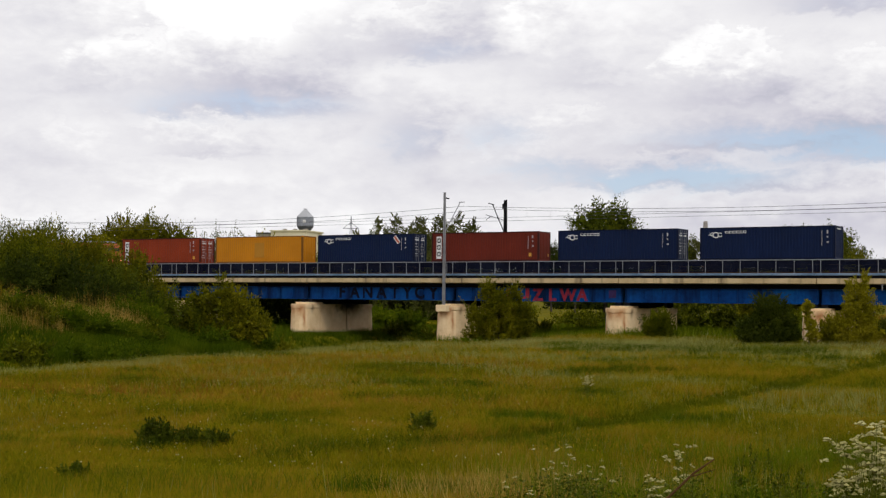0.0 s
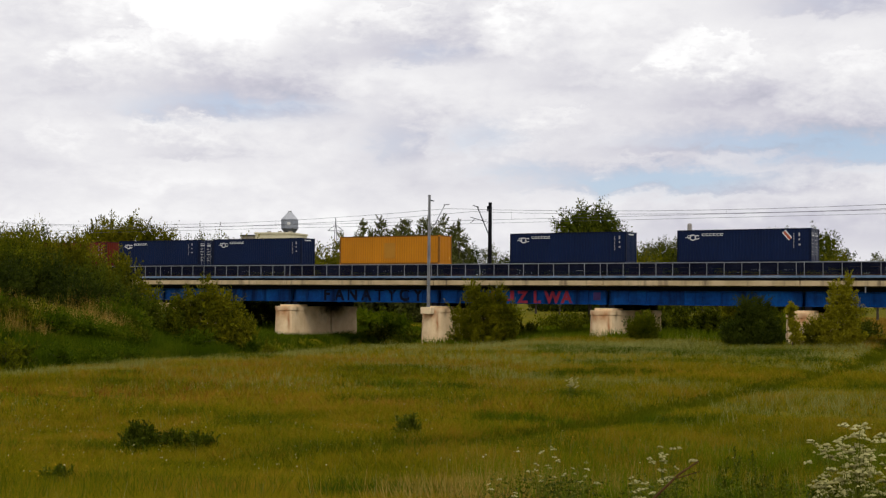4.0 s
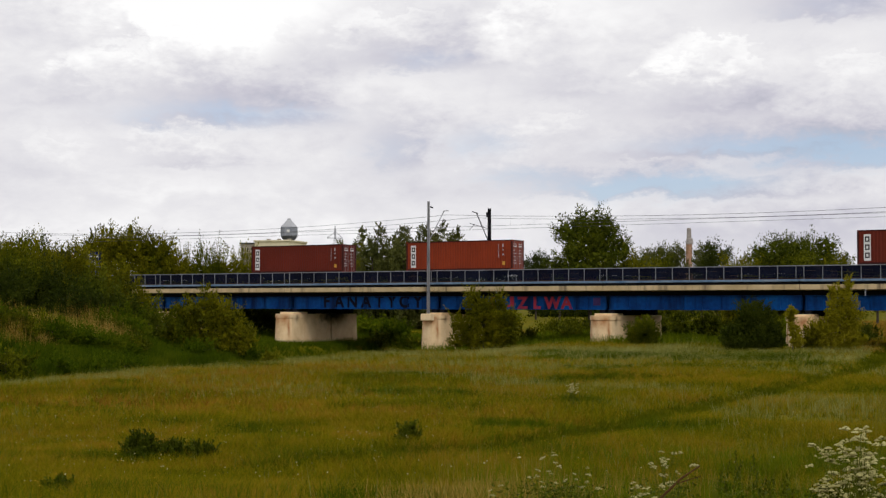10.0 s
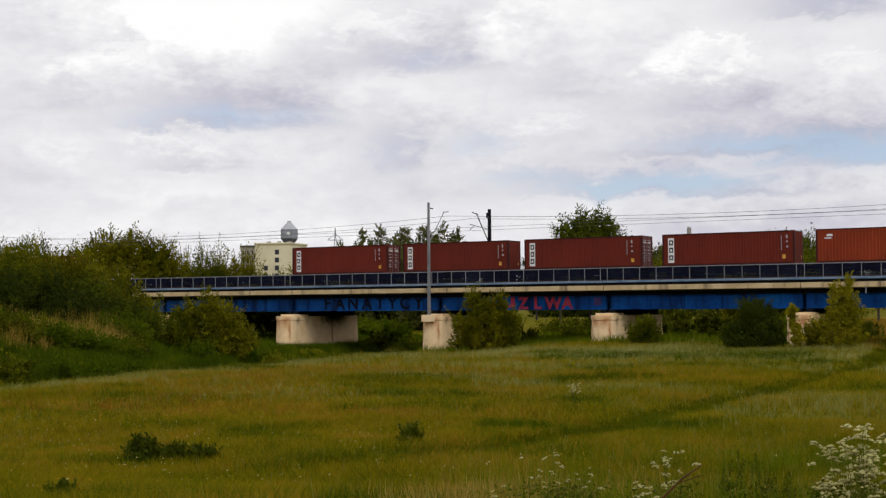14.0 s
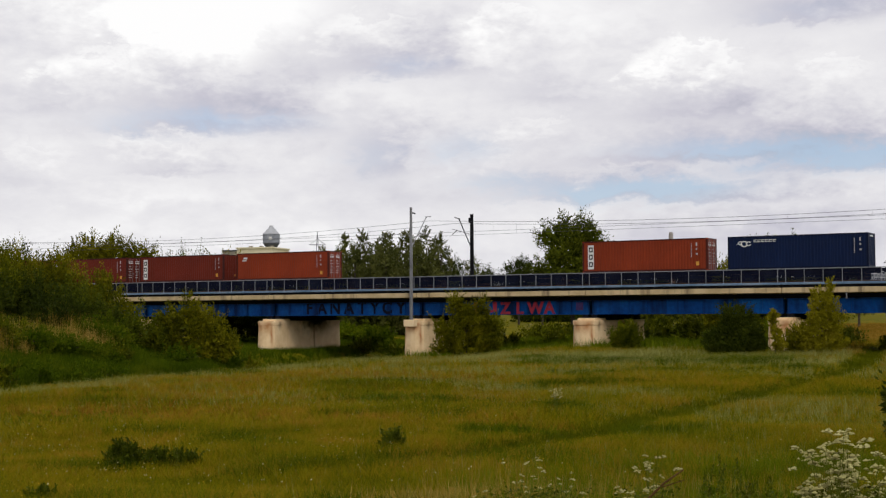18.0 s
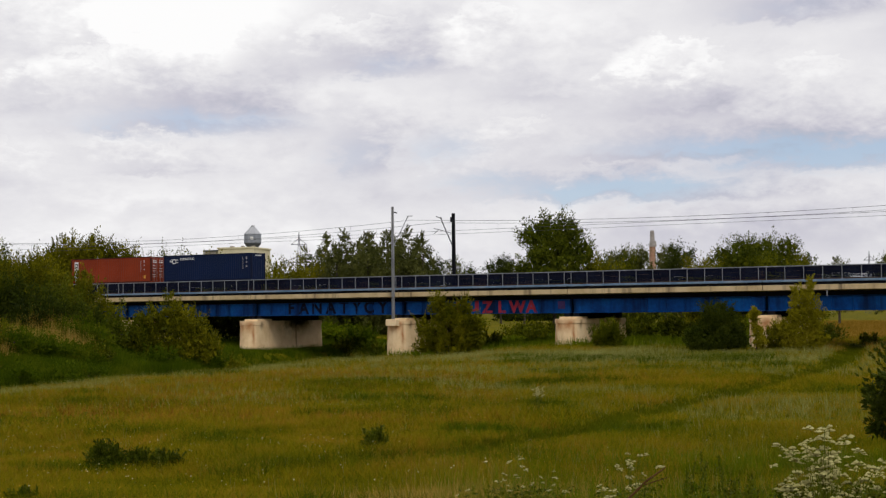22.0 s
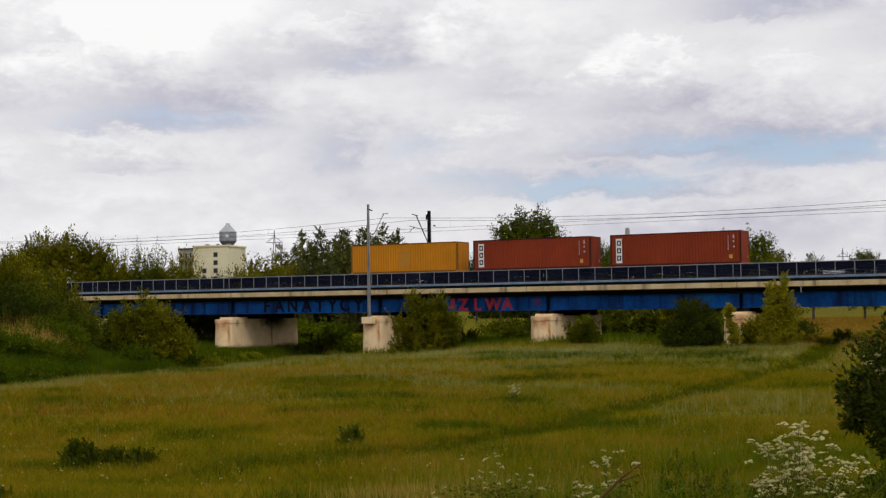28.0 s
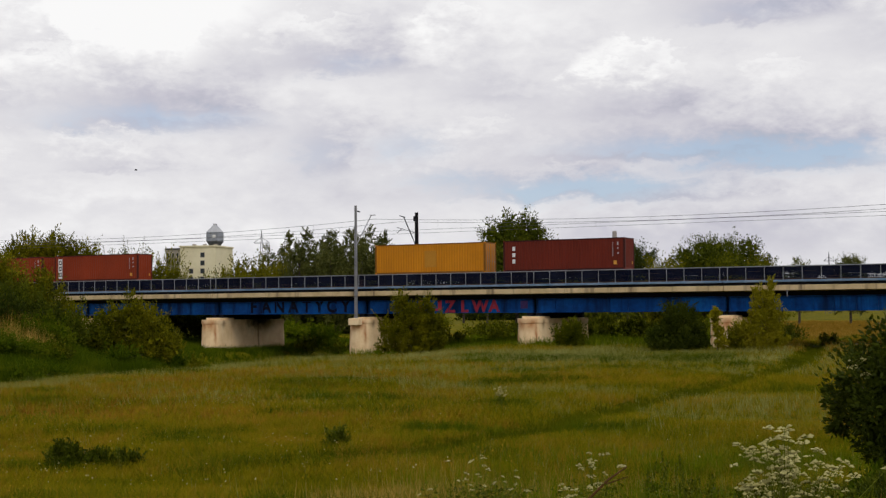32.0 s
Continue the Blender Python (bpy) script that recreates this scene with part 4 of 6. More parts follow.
def build_locomotive():
    """A boxy electric locomotive with a cab at each end."""
    e = thing("electric_locomotive", line_pose(-135.0, 0, RAIL_TOP), "boxy orange-red electric locomotive with a grey roof", "locomotive")
    le, y0, y1 = 16.2, -0.25, CW + 0.25
    bm = bmesh.new()
    prof = ((0.35, 1.0), (0.0, 1.5), (0.1, 2.3), (0.6, 3.5), (1.0, 3.75))
    rings_mesh(bm, [[(x, y, z) for x, z in prof] + [(le - x, y, z) for x, z in prof[::-1]] for y in (y0, y1)])
    part("body", bm, M["loco"], e)
    part("roof", bevelled(boxes((0.9, le - 0.9, y0 + 0.1, y1 - 0.1, 3.754, 3.95)), 0.04), M["tower"], e)
    part("side_stripe", boxes((0.6, le - 0.6, y0 - 0.012, y0 - 0.002, 1.75, 2.05)), M["plate"], e, "cream stripe")
    for x in (1.3, 4.5, 6.9, 9.3, 11.7, 14.0):
        part("window", boxes((x, x + 0.95, y0 - 0.015, y0 - 0.003, 2.5, 3.15)), M["glass"], e)
    part("windscreen", boxes((le - 0.42, le - 0.30, y0 + 0.3, y1 - 0.3, 2.5, 3.15)), M["glass"], e)
    for y in (y0 + 0.45, y1 - 0.45):
        bm = bmesh.new()
        tube(bm, (le - 0.06, y, 1.55), (le + 0.03, y, 1.55), 0.12, n=12)
        part("tail_lamp", bm, M["lamp_red"], e, "glowing red tail lamp")
    part("underframe", boxes((0.5, le - 0.5, 0.0, CW, 0.75, 0.996)), M["wagon"], e)
    for x in (3.6, le - 3.6):
        bo = part("bogie", boxes((x - 1.7, x + 1.7, 0.05, 0.25, 0.35, 0.74), (x - 1.7, x + 1.7, CW - 0.25, CW - 0.05, 0.35, 0.74), (x - 0.2, x + 0.2, 0.25, CW - 0.25, 0.4, 0.74)), M["wagon"], e)
        for dx in (-1.4, 1.4):
            for y in (0.40, CW - 0.53):
                bm = bmesh.new()
                tube(bm, (x + dx, y, 0.60), (x + dx, y + 0.13, 0.60), 0.60, n=18)
                part("wheel", bm, M["rail"], bo)
    bm = bmesh.new()
    for y in (0.5, CW - 0.5):
        tube(bm, (3.0, y, 3.95), (4.6, y, 4.75), 0.03, n=5)
        tube(bm, (4.6, y, 4.75), (3.2, y, 5.55), 0.03, n=5)
    tube(bm, (3.2, 0.2, 5.58), (3.2, CW - 0.2, 5.58), 0.04, n=5)
    part("pantograph", bm, M["dark_steel"], e)
    return e


MOVERS = build_train() + [(build_locomotive(), -135.0, RAIL_TOP)]

# ---- plants ----


def leaf_cloud(rng, centres, spread, per, size, flat=0.5):
    """Leaves as small pointed blades round clump centres: corners and faces."""
    n = len(centres) * per
    c = np.repeat(centres, per, axis=0)
    sp = np.repeat(np.broadcast_to(spread, (len(centres),)), per)[:, None]
    p = c + np.clip(rng.normal(0, 1, (n, 3)), -1.5, 1.5) * sp * np.array((1, 1, 0.75))
    d = rng.normal(0, 1, (n, 3))
    d[:, 2] *= flat
    d /= np.linalg.norm(d, axis=1)[:, None] + 1e-9
    e = np.cross(d, rng.normal(0, 1, (n, 3)))
    e /= np.linalg.norm(e, axis=1)[:, None] + 1e-9
    s = size * rng.uniform(0.6, 1.35, (n, 1))
    v = np.stack((p - d * s * 0.4 - e * s * 0.36, p - d * s * 0.4 + e * s * 0.36, p + d * s * 0.6), 1).reshape(-1, 3)
    return v, np.arange(3 * n).reshape(-1, 3)


def crown_centres(rng, blobs, count, rough=0.16):
    """Clump centres near the skin of a union of ellipsoids, uneven and with gaps, and the way out from each."""
    blobs = np.array(blobs, dtype=float)
    area = blobs[:, 3] * blobs[:, 5] + blobs[:, 3] * blobs[:, 4]
    pick = rng.choice(len(blobs), count, p=area / area.sum())
    d = rng.normal(0, 1, (count, 3))
    d /= np.linalg.norm(d, axis=1)[:, None]
    k = 1 - np.abs(rng.normal(0, rough * 1.3, (count, 1))) + rng.normal(0, rough * 0.5, (count, 1))
    lump = 0.09 * np.sin(d[:, :1] * 7 + pick[:, None] * 2.1) + 0.09 * np.sin(d[:, 1:2] * 8 + pick[:, None]) + 0.08 * np.sin(d[:, 2:] * 9 + 3 * pick[:, None])
    c = blobs[pick, :3] + d * blobs[pick, 3:6] * (k + lump)
    return c, d


def tufts(rng, blobs, radius, per, size, rise=0.55, fill=1.0):
    """A crown of separate leafy clumps, dense in themselves, with dark gaps between them: corners and faces."""
    bl = np.array(blobs, dtype=float)
    skin = float((4 * math.pi * ((bl[:, 3] * bl[:, 4]) ** 1.6 / 3 + (bl[:, 3] * bl[:, 5]) ** 1.6 / 3 + (bl[:, 4] * bl[:, 5]) ** 1.6 / 3) ** (1 / 1.6)).sum())
    cell = radius * 1.5
    c, out = crown_centres(rng, bl, int(2.6 * fill * skin / cell ** 2) + 20)
    keep = c[:, 2] > 0.05
    c, out = c[keep], out[keep]
    inside = np.zeros(len(c))
    for b in bl:
        inside += (np.linalg.norm((c - b[:3]) / b[3:6], axis=1) < 0.62)
    ok = (inside == 0) | (rng.uniform(0, 1, len(c)) < 0.22)
    c, out = c[ok], out[ok]
    ids = np.floor((c + 100.0) / cell).astype(np.int64)
    _, first = np.unique(ids[:, 0] * 4000000 + ids[:, 1] * 2000 + ids[:, 2], return_index=True)
    c, out = c[first], out[first]
    m = len(c)
    rad = radius * rng.uniform(0.5, 1.3, m)
    c = c + out * (rng.normal(0, 0.38, (m, 1)) * radius)
    n = m * per
    d = rng.normal(0, 1, (n, 3))
    d /= np.linalg.norm(d, axis=1)[:, None]
    ball = d * np.sqrt(rng.uniform(0, 1, (n, 1)))
    R_, O = np.repeat(rad, per)[:, None], np.repeat(out, per, axis=0)
    axis = O * 0.6 + np.array((0, 0, 0.8 if rise > 0 else -0.6))
    along = (ball * axis).sum(1)[:, None] * axis
    p = np.repeat(c, per, axis=0) + (ball * 0.80 + along * 0.75) * R_
    way = ball * 0.7 + O * 0.45 + np.array((0, 0, rise)) + rng.normal(0, 0.45, (n, 3))
    return leaf_quads(rng, p, way, size * rng.uniform(0.6, 1.35, (n, 1)))


def leaf_quads(rng, p, way, s, slim=0.24):
    """One pointed four-cornered leaf at each p, along way, s long."""
    d = way / (np.linalg.norm(way, axis=1)[:, None] + 1e-9)
    e = np.cross(d, rng.normal(0, 1, d.shape))
    e /= np.linalg.norm(e, axis=1)[:, None] + 1e-9
    mid = p + d * s * 0.42
    v = np.stack((p, mid - e * s * slim, p + d * s, mid + e * s * slim), 1).reshape(-1, 3)
    return v, np.arange(len(v)).reshape(-1, 4)


def plant(name, x, y, label, category, blobs, per, size, mat, seed, trunk=None, spread=0.35, group="", shoots=0, shoot_len=1.5, limbs=6, sink=0.0, sway=0.18, rise=0.55, fill=1.0, dense=1.0):
    """A tree or shrub: blobs are (dx, dy, z, rx, ry, rz) from its foot."""
    rng = np.random.default_rng(seed)
    z0 = float(ground_z(x, y)) - sink
    t = thing(name, pose(x, y, z0), label, category, group)
    bl = np.array(blobs, dtype=float)
    top = bl[:, 2].max()
    h = trunk[1] if trunk else bl[:, 2].mean()
    r = trunk[0] if trunk else 0.06
    bm = bmesh.new()
    tube(bm, (0, 0, -0.4), (0.05 * h * 0.2, 0, h), r, r * 0.55, 8)
    part("trunk", bm, M["bark"], t)
    for k in range(min(limbs, len(bl) * 2)):
        b = bl[k % len(bl)]
        d = rng.normal(0, 0.4, 3) * b[3:6]
        bm = bmesh.new()
        mid = Vector((b[0] * 0.4, b[1] * 0.4, h * 0.6 + b[2] * 0.3))
        tube(bm, (0, 0, h * rng.uniform(0.35, 0.9)), mid, r * 0.5, r * 0.32, 6)
        tube(bm, mid, Vector(b[:3] + d), r * 0.32, r * 0.08, 5)
        part("limb", bm, M["bark"], t)
    v, f = tufts(rng, bl, spread, per, size, rise, fill)
    # oversized leaves added inside, to close the crown and block light
    inner = np.maximum(bl[:, 3:6] - 0.75 * spread, bl[:, 3:6] * 0.35)
    area = inner[:, 0] * inner[:, 2] + inner[:, 0] * inner[:, 1]
    s_ = size * 2.6
    n_ = int(np.clip(dense * fill * 9.0 * area.sum() / (s_ * s_ * 0.48), 30, 6000))
    i = rng.choice(len(bl), n_, p=area / area.sum())
    d = rng.normal(0, 1, (n_, 3))
    d /= np.linalg.norm(d, axis=1)[:, None]
    p = bl[i, :3] + d * inner[i] * rng.uniform(0.72, 1.0, (n_, 1))
    p[:, 2] = np.maximum(p[:, 2], 0.05)
    iv, jf = leaf_quads(rng, p - d * s_ * 0.2, np.cross(d, rng.normal(0, 1, (n_, 3))) + 0.3 * d, s_ * rng.uniform(0.7, 1.2, (n_, 1)), 0.34)
    f = np.vstack((f, jf + len(v)))
    v = np.vstack((v, iv))
    if shoots:
        # upright shoots above the crown, their leaves pointing up along them
        i = rng.choice(len(bl), shoots)
        a = rng.uniform(0, 2 * math.pi, shoots)
        q = rng.uniform(0, 0.85, shoots)
        foot = bl[i, :3] + np.stack((np.cos(a) * q * bl[i, 3], np.sin(a) * q * bl[i, 4], bl[i, 5] * np.sqrt(1 - q * q) * 0.85), 1)
        L_ = shoot_len * rng.uniform(0.4, 1.35, shoots)
        lean = rng.normal(0, sway, (shoots, 2)) + 0.25 * np.stack((np.cos(a), np.sin(a)), 1) * q[:, None]
        k = np.linspace(0, 1, 18)
        tip = np.stack((lean[:, 0] * L_, lean[:, 1] * L_, L_), 1)
        pts = (foot[:, None, :] + tip[:, None, :] * k[None, :, None]).reshape(-1, 3)
        thick = np.tile((0.05 + 0.30 * (1 - k)) * size, shoots)[:, None]
        pts = np.repeat(pts, 3, axis=0)
        thick = np.repeat(thick, 3, axis=0)
        way = np.repeat(np.repeat(tip / L_[:, None], 18, axis=0), 3, axis=0) * 0.9 + rng.normal(0, 0.5, pts.shape)
        sv, sf = leaf_quads(rng, pts + rng.normal(0, 1, pts.shape) * thick, way, size * rng.uniform(0.5, 1.0, (len(pts), 1)), 0.22)
        f = np.vstack((f, sf + len(v)))
        v = np.vstack((v, sv))
    part("crown", mesh_np("crown", v, f), M[mat], t)
    return t


def shrub_blobs(rng, w, h, n=7, d=None):
    """Rounded heap of blobs w wide and h high."""
    d = d or w
    out = [(0, 0, h * 0.48, w * 0.36, d * 0.36, h * 0.48)]
    for _ in range(n):
        a, k = rng.uniform(0, 2 * math.pi), rng.uniform(0.15, 0.36)
        hh = h * rng.uniform(0.25, 0.40)
        out.append((w * k * math.cos(a), d * k * math.sin(a), hh + h * rng.uniform(0.0, 0.30), w * rng.uniform(0.15, 0.24), d * rng.uniform(0.15, 0.24), hh * 0.95))
    return out


def shrub(name, az, r, w, h, mat, seed, label, per=40, size=0.30, category="bush", shoots=0, shoot_len=1.5, n=7, group="", spread=0.33, d=None, sway=0.18, blobs=None, fill=1.0, rise=0.55, dense=1.0):
    rng = np.random.default_rng(seed)
    x, y = at(az, r)
    return plant(name, x, y, label, category, blobs or shrub_blobs(rng, w, h, n, d), per, size, mat, seed, spread=spread, group=group, shoots=shoots, shoot_len=shoot_len, sway=sway, fill=fill, rise=rise, dense=dense)


# thicket on the far bank of the river
BANK = "bushes on the river bank"
TALL = "tall dense green willow bush on the river bank"
for k, (az, r, w, h, mt, sh, label) in enumerate((
        (-21.2, 100, 8.5, 5.6, "leaf_willow", 40, TALL), (-18.8, 103, 8.0, 5.7, "leaf_willow", 40, TALL), (-16.8, 106, 7.0, 5.9, "leaf_olive", 50, TALL), (-17.6, 101, 6.0, 4.4, "leaf_willow", 20, TALL),
        (-15.0, 107, 5.6, 5.7, "leaf_olive", 40, "broad olive green willow bush beside the bridge"), (-13.5, 107, 3.6, 4.3, "leaf_olive", 30, "olive green willow bush beside the bridge"), (-12.4, 106, 2.6, 3.0, "leaf_olive", 14, "olive green willow bush beside the bridge"),
        (-19.6, 98, 5.5, 3.9, "leaf_dark", 10, "dark green bush among the willows"), (-16.0, 101, 4.6, 4.0, "leaf_dark", 10, "dark green bush among the willows"), (-14.3, 103, 4.0, 3.5, "leaf_green", 10, "green bush at the foot of the willows"), (-21.6, 96, 5.0, 3.8, "leaf_dark", 6, "dark green bush among the willows"),
        (-17.8, 97, 5.0, 3.4, "leaf_dark", 6, "low dark green bush among the willows"), (-15.1, 98, 3.8, 2.4, "leaf_dark", 6, "low dark green bush among the willows"), (-13.1, 101, 3.0, 2.3, "leaf_dark", 6, "low dark green bush at the foot of the willows"),
        (-12.1, 102, 2.8, 2.2, "leaf_green", 8, "green bush at the foot of the willows"), (-19.0, 93, 3.0, 1.6, "leaf_olive", 8, "small olive green bush on the river bank"),
        (-11.2, 104, 3.0, 2.6, "leaf_willow", 6, "low green bush on the river bank"), (-8.3, 107, 2.6, 2.0, "leaf_olive", 12, "small olive green bush on the river bank"), (-7.4, 110, 2.0, 1.2, "leaf_olive", 8, "small olive green bush on the river bank"))):
    shrub("willow_bush", az, r, w, h, mt, 11 + k, label, group=BANK, shoots=sh, shoot_len=0.8, size=0.18, per=80, n=10, spread=0.55)
shrub("willow_bush", -9.85, 105, 0, 0, "leaf_olive", 31, "rounded olive green bush in front of the bridge", group=BANK, shoots=40, shoot_len=0.5, size=0.18, per=75, spread=0.46, sway=0.4,
      blobs=[(0, 0, 2.2, 2.2, 2.0, 1.7), (-1.2, 0, 3.3, 1.2, 1.2, 1.0), (0.2, 0, 3.8, 1.5, 1.2, 0.8), (1.3, 0.2, 3.3, 1.2, 1.2, 1.1), (-2.2, 0, 2.2, 0.9, 1.0, 1.2), (2.2, 0, 1.6, 1.1, 1.2, 1.2), (0.6, -0.6, 1.2, 1.8, 1.2, 1.0), (-1.6, -0.5, 1.0, 1.3, 1.0, 0.9), (0.3, 0.1, 5.0, 0.25, 0.25, 0.35)])
rng_b = np.random.default_rng(5)
for k in range(110):
    az, r = rng_b.uniform(-21, -6.5), rng_b.uniform(75, 112)
    x, y = at(az, r)
    if 2.6 < river_side(x, y) < 13:
        shrub("bank_bush", az, r, rng_b.uniform(1.8, 3.8), rng_b.uniform(0.9, 1.6), ("grass_lush", "grass_lush", "leaf_willow", "grass_lush", "grass_lush", "leaf_willow")[k % 6], 300 + k, "low leafy clump on the grassy river bank", group="clumps on the river bank", size=0.18, per=36, spread=0.36, n=5)
# trees behind the thicket and the bridge
SHORE = "trees beyond the bridge"
for k, (az, r, w, h, mt, sh, sl, label) in enumerate((
        (-16.8, 168, 14, 11.0, "leaf_willow", 50, 2.2, "willow thicket beyond the railway with upright shoots"), (-11.6, 172, 7, 9.8, "leaf_willow", 40, 2.0, "willow thicket beyond the railway with upright shoots"),
        (-10.1, 174, 8, 10.0, "leaf_willow", 60, 3.4, "willow thicket beyond the railway with upright shoots"), (-8.4, 178, 9, 10.0, "leaf_olive", 46, 2.8, "light green willow beyond the railway with upright shoots"),
        (-5.7, 178, 6.0, 8.6, "leaf_olive", 14, 0.6, "light olive bush beyond the railway"), (-6.7, 180, 5.5, 7.2, "leaf_willow", 10, 0.8, "green bush in front of the cream building"), (-4.8, 182, 8.5, 9.6, "leaf_olive", 16, 0.7, "light olive bush beyond the railway"),
        (-3.8, 184, 6, 9.6, "leaf_olive", 10, 0.7, "light olive bush beyond the railway"), (15.9, 190, 6, 10.0, "leaf_olive", 8, 0.8, "light green bush beyond the bridge"),
        (12.3, 185, 6, 9.9, "leaf_olive", 8, 0.8, "light green bush beyond the bridge"), (8.2, 168, 5, 9.9, "leaf_olive", 8, 0.8, "light green bush beyond the bridge"), (9.4, 172, 5, 10.7, "leaf_willow", 8, 0.8, "light green bush beyond the bridge"))):
    shrub("willow_thicket", az, r, w, h, mt, 221 + k, label, group=SHORE, shoots=int(sh * 1.2), shoot_len=sl * 0.9, size=0.28, per=52, n=9, spread=0.80)


shrub("willow_thicket", -13.0, 172, 0, 0, "leaf_olive", 219, "broad domed olive willow thicket beyond the railway", group=SHORE, shoots=120, shoot_len=1.0, size=0.28, per=64, spread=0.8, sway=0.3,
      blobs=[(0, 0, 7, 5, 4, 4.6), (-4.4, 0, 7.5, 3.4, 3.4, 3.8), (4.2, 0, 7, 3.4, 3.4, 3.8), (0.6, 0, 10.3, 3.4, 3, 2.2), (-2.2, 0, 10.4, 3, 3, 1.9), (3.2, 0, 9.3, 2.6, 2.6, 2), (6.3, 0, 6.2, 2.2, 2.2, 2.8), (-6.8, 0, 6.6, 2.2, 2.2, 3.0)])


def birch(az, r, h, w, seed, label, taper=0.030):
    """A tall column of drooping feathery boughs, widest at a third of its height."""
    rng = np.random.default_rng(seed)
    bl = []
    for k in range(26):
        u_ = k / 25
        reach = w * 0.36 * (1 - u_ ** (1.4 + 0.03 / taper)) ** 0.7 + 0.15
        a = 2.4 * k + rng.uniform(-0.5, 0.5)
        rr = max(0.30, w * rng.uniform(0.15, 0.26) * (1.15 - 0.80 * u_))
        bl.append((reach * math.cos(a), reach * math.sin(a), h * (0.18 + 0.80 * u_), rr, rr, rr * rng.uniform(1.2, 2.0)))
    x, y = at(az, r)
    return plant("birch_tree", x, y, label, "tree", bl, 32, 0.29, "leaf_birch", seed, trunk=(0.16, h * 0.85), spread=0.55, group=SHORE, shoots=50, shoot_len=0.7, sway=0.4, rise=-0.35, limbs=10)


BIRCH = "slender birch with a feathery grey-green crown"
for az, r, h, w, sd, tp in ((-3.3, 190, 13.4, 4.8, 31, 0.028), (-2.5, 188, 13.7, 4.8, 32, 0.029), (-1.6, 194, 13.6, 6.4, 33, 0.022), (-0.75, 190, 13.5, 6.6, 34, 0.020), (0.1, 192, 14.0, 6.4, 35, 0.022),
                            (0.72, 188, 12.8, 5.2, 36, 0.022), (-4.2, 200, 12.0, 4.0, 37, 0.030), (-0.3, 182, 11.5, 7.0, 38, 0.015), (-2.9, 184, 11.0, 6.0, 39, 0.015), (-1.6, 182, 11.5, 6.5, 40, 0.015)):
    birch(az, r, h, w, sd, BIRCH, tp)


def broad_tree(az, r, h, w, seed, mat, label, base=0.14, size=0.30, n=20, peak=0.5):
    rng = np.random.default_rng(seed)
    bl = [(0, 0, h * 0.52, w * 0.30, w * 0.30, h * 0.38)]
    for k in range(n):
        u_ = (k + 0.5) / n
        z = h * (base + 0.08 + (0.84 - base) * u_)
        reach = w * 0.37 * math.sqrt(max(0.02, 1 - abs((u_ - peak * 0.6) / (1 - peak * 0.3)) ** 2.2))
        a = 2.4 * k + rng.uniform(-0.4, 0.4)
        rr = w * rng.uniform(0.14, 0.22)
        bl.append((reach * math.cos(a), reach * math.sin(a), min(z, h - rr * 0.75), rr, rr, rr * 0.8))
    x, y = at(az, r)
    return plant("broadleaf_tree", x, y, label, "tree", bl, 38, size, mat, seed, trunk=(0.28, h * 0.55), spread=0.66, group=SHORE, limbs=9, rise=0.2, shoots=12, shoot_len=0.4, sway=0.6)


WIDE = "wide spreading broadleaf tree beyond the bridge"
for az, r, h, w, sd, mt, label in ((6.25, 170, 15.3, 10.4, 41, "leaf_green", "tall round broadleaf tree standing alone beyond the bridge"),
                                   (13.1, 205, 12.4, 5.5, 42, "leaf_green", WIDE), (14.0, 200, 13.9, 8.5, 43, "leaf_green", WIDE), (15.2, 205, 14.2, 9.0, 44, "leaf_green", WIDE), (14.7, 194, 11.6, 6.0, 65, "leaf_willow", "light green broadleaf tree in front of darker trees"), (13.5, 198, 11.2, 4.0, 66, "leaf_willow", "light green broadleaf tree in front of darker trees"), (16.2, 212, 12.2, 6.5, 57, "leaf_green", WIDE), (17.0, 215, 10.0, 4.0, 61, "leaf_green", WIDE),
                                   (9.25, 245, 16.2, 7.4, 45, "leaf_birch", "grey-green broadleaf tree near the brick chimney"), (11.0, 240, 15.6, 4.6, 46, "leaf_birch", "grey-green broadleaf tree near the brick chimney"),
                                   (11.5, 225, 14.2, 5.6, 47, "leaf_dark", "dark tree beside the brick chimney"), (8.0, 225, 13.6, 6.0, 48, "leaf_green", "green tree standing beyond the bridge"),
                                   (8.5, 238, 15.0, 6.0, 62, "leaf_birch", "grey-green broadleaf tree near the brick chimney"), (9.85, 246, 15.4, 4.6, 63, "leaf_birch", "grey-green broadleaf tree near the brick chimney"), (10.85, 236, 13.6, 3.6, 64, "leaf_birch", "grey-green broadleaf tree near the brick chimney"),
                                   (17.8, 260, 13.4, 4.5, 49, "leaf_birch", "small distant broadleaf tree"), (19.8, 250, 13.4, 7.0, 50, "leaf_birch", "small distant broadleaf tree"),
                                   (4.0, 320, 15.8, 9.0, 51, "leaf_dark", "dark broadleaf tree far behind the bridge"), (2.05, 300, 15.2, 4.5, 52, "leaf_birch", "pale broadleaf tree far behind the bridge"), (2.7, 330, 14.6, 5.0, 58, "leaf_dark", "dark broadleaf tree far behind the bridge"),
                                   (5.0, 300, 14.6, 5.0, 53, "leaf_birch", "pale broadleaf tree far behind the bridge"), (1.3, 290, 15.0, 5.0, 59, "leaf_dark", "dark broadleaf tree far behind the bridge")):
    broad_tree(az, r, h, w, sd, mt, label, peak=0.25 if sd == 41 else 0.5)
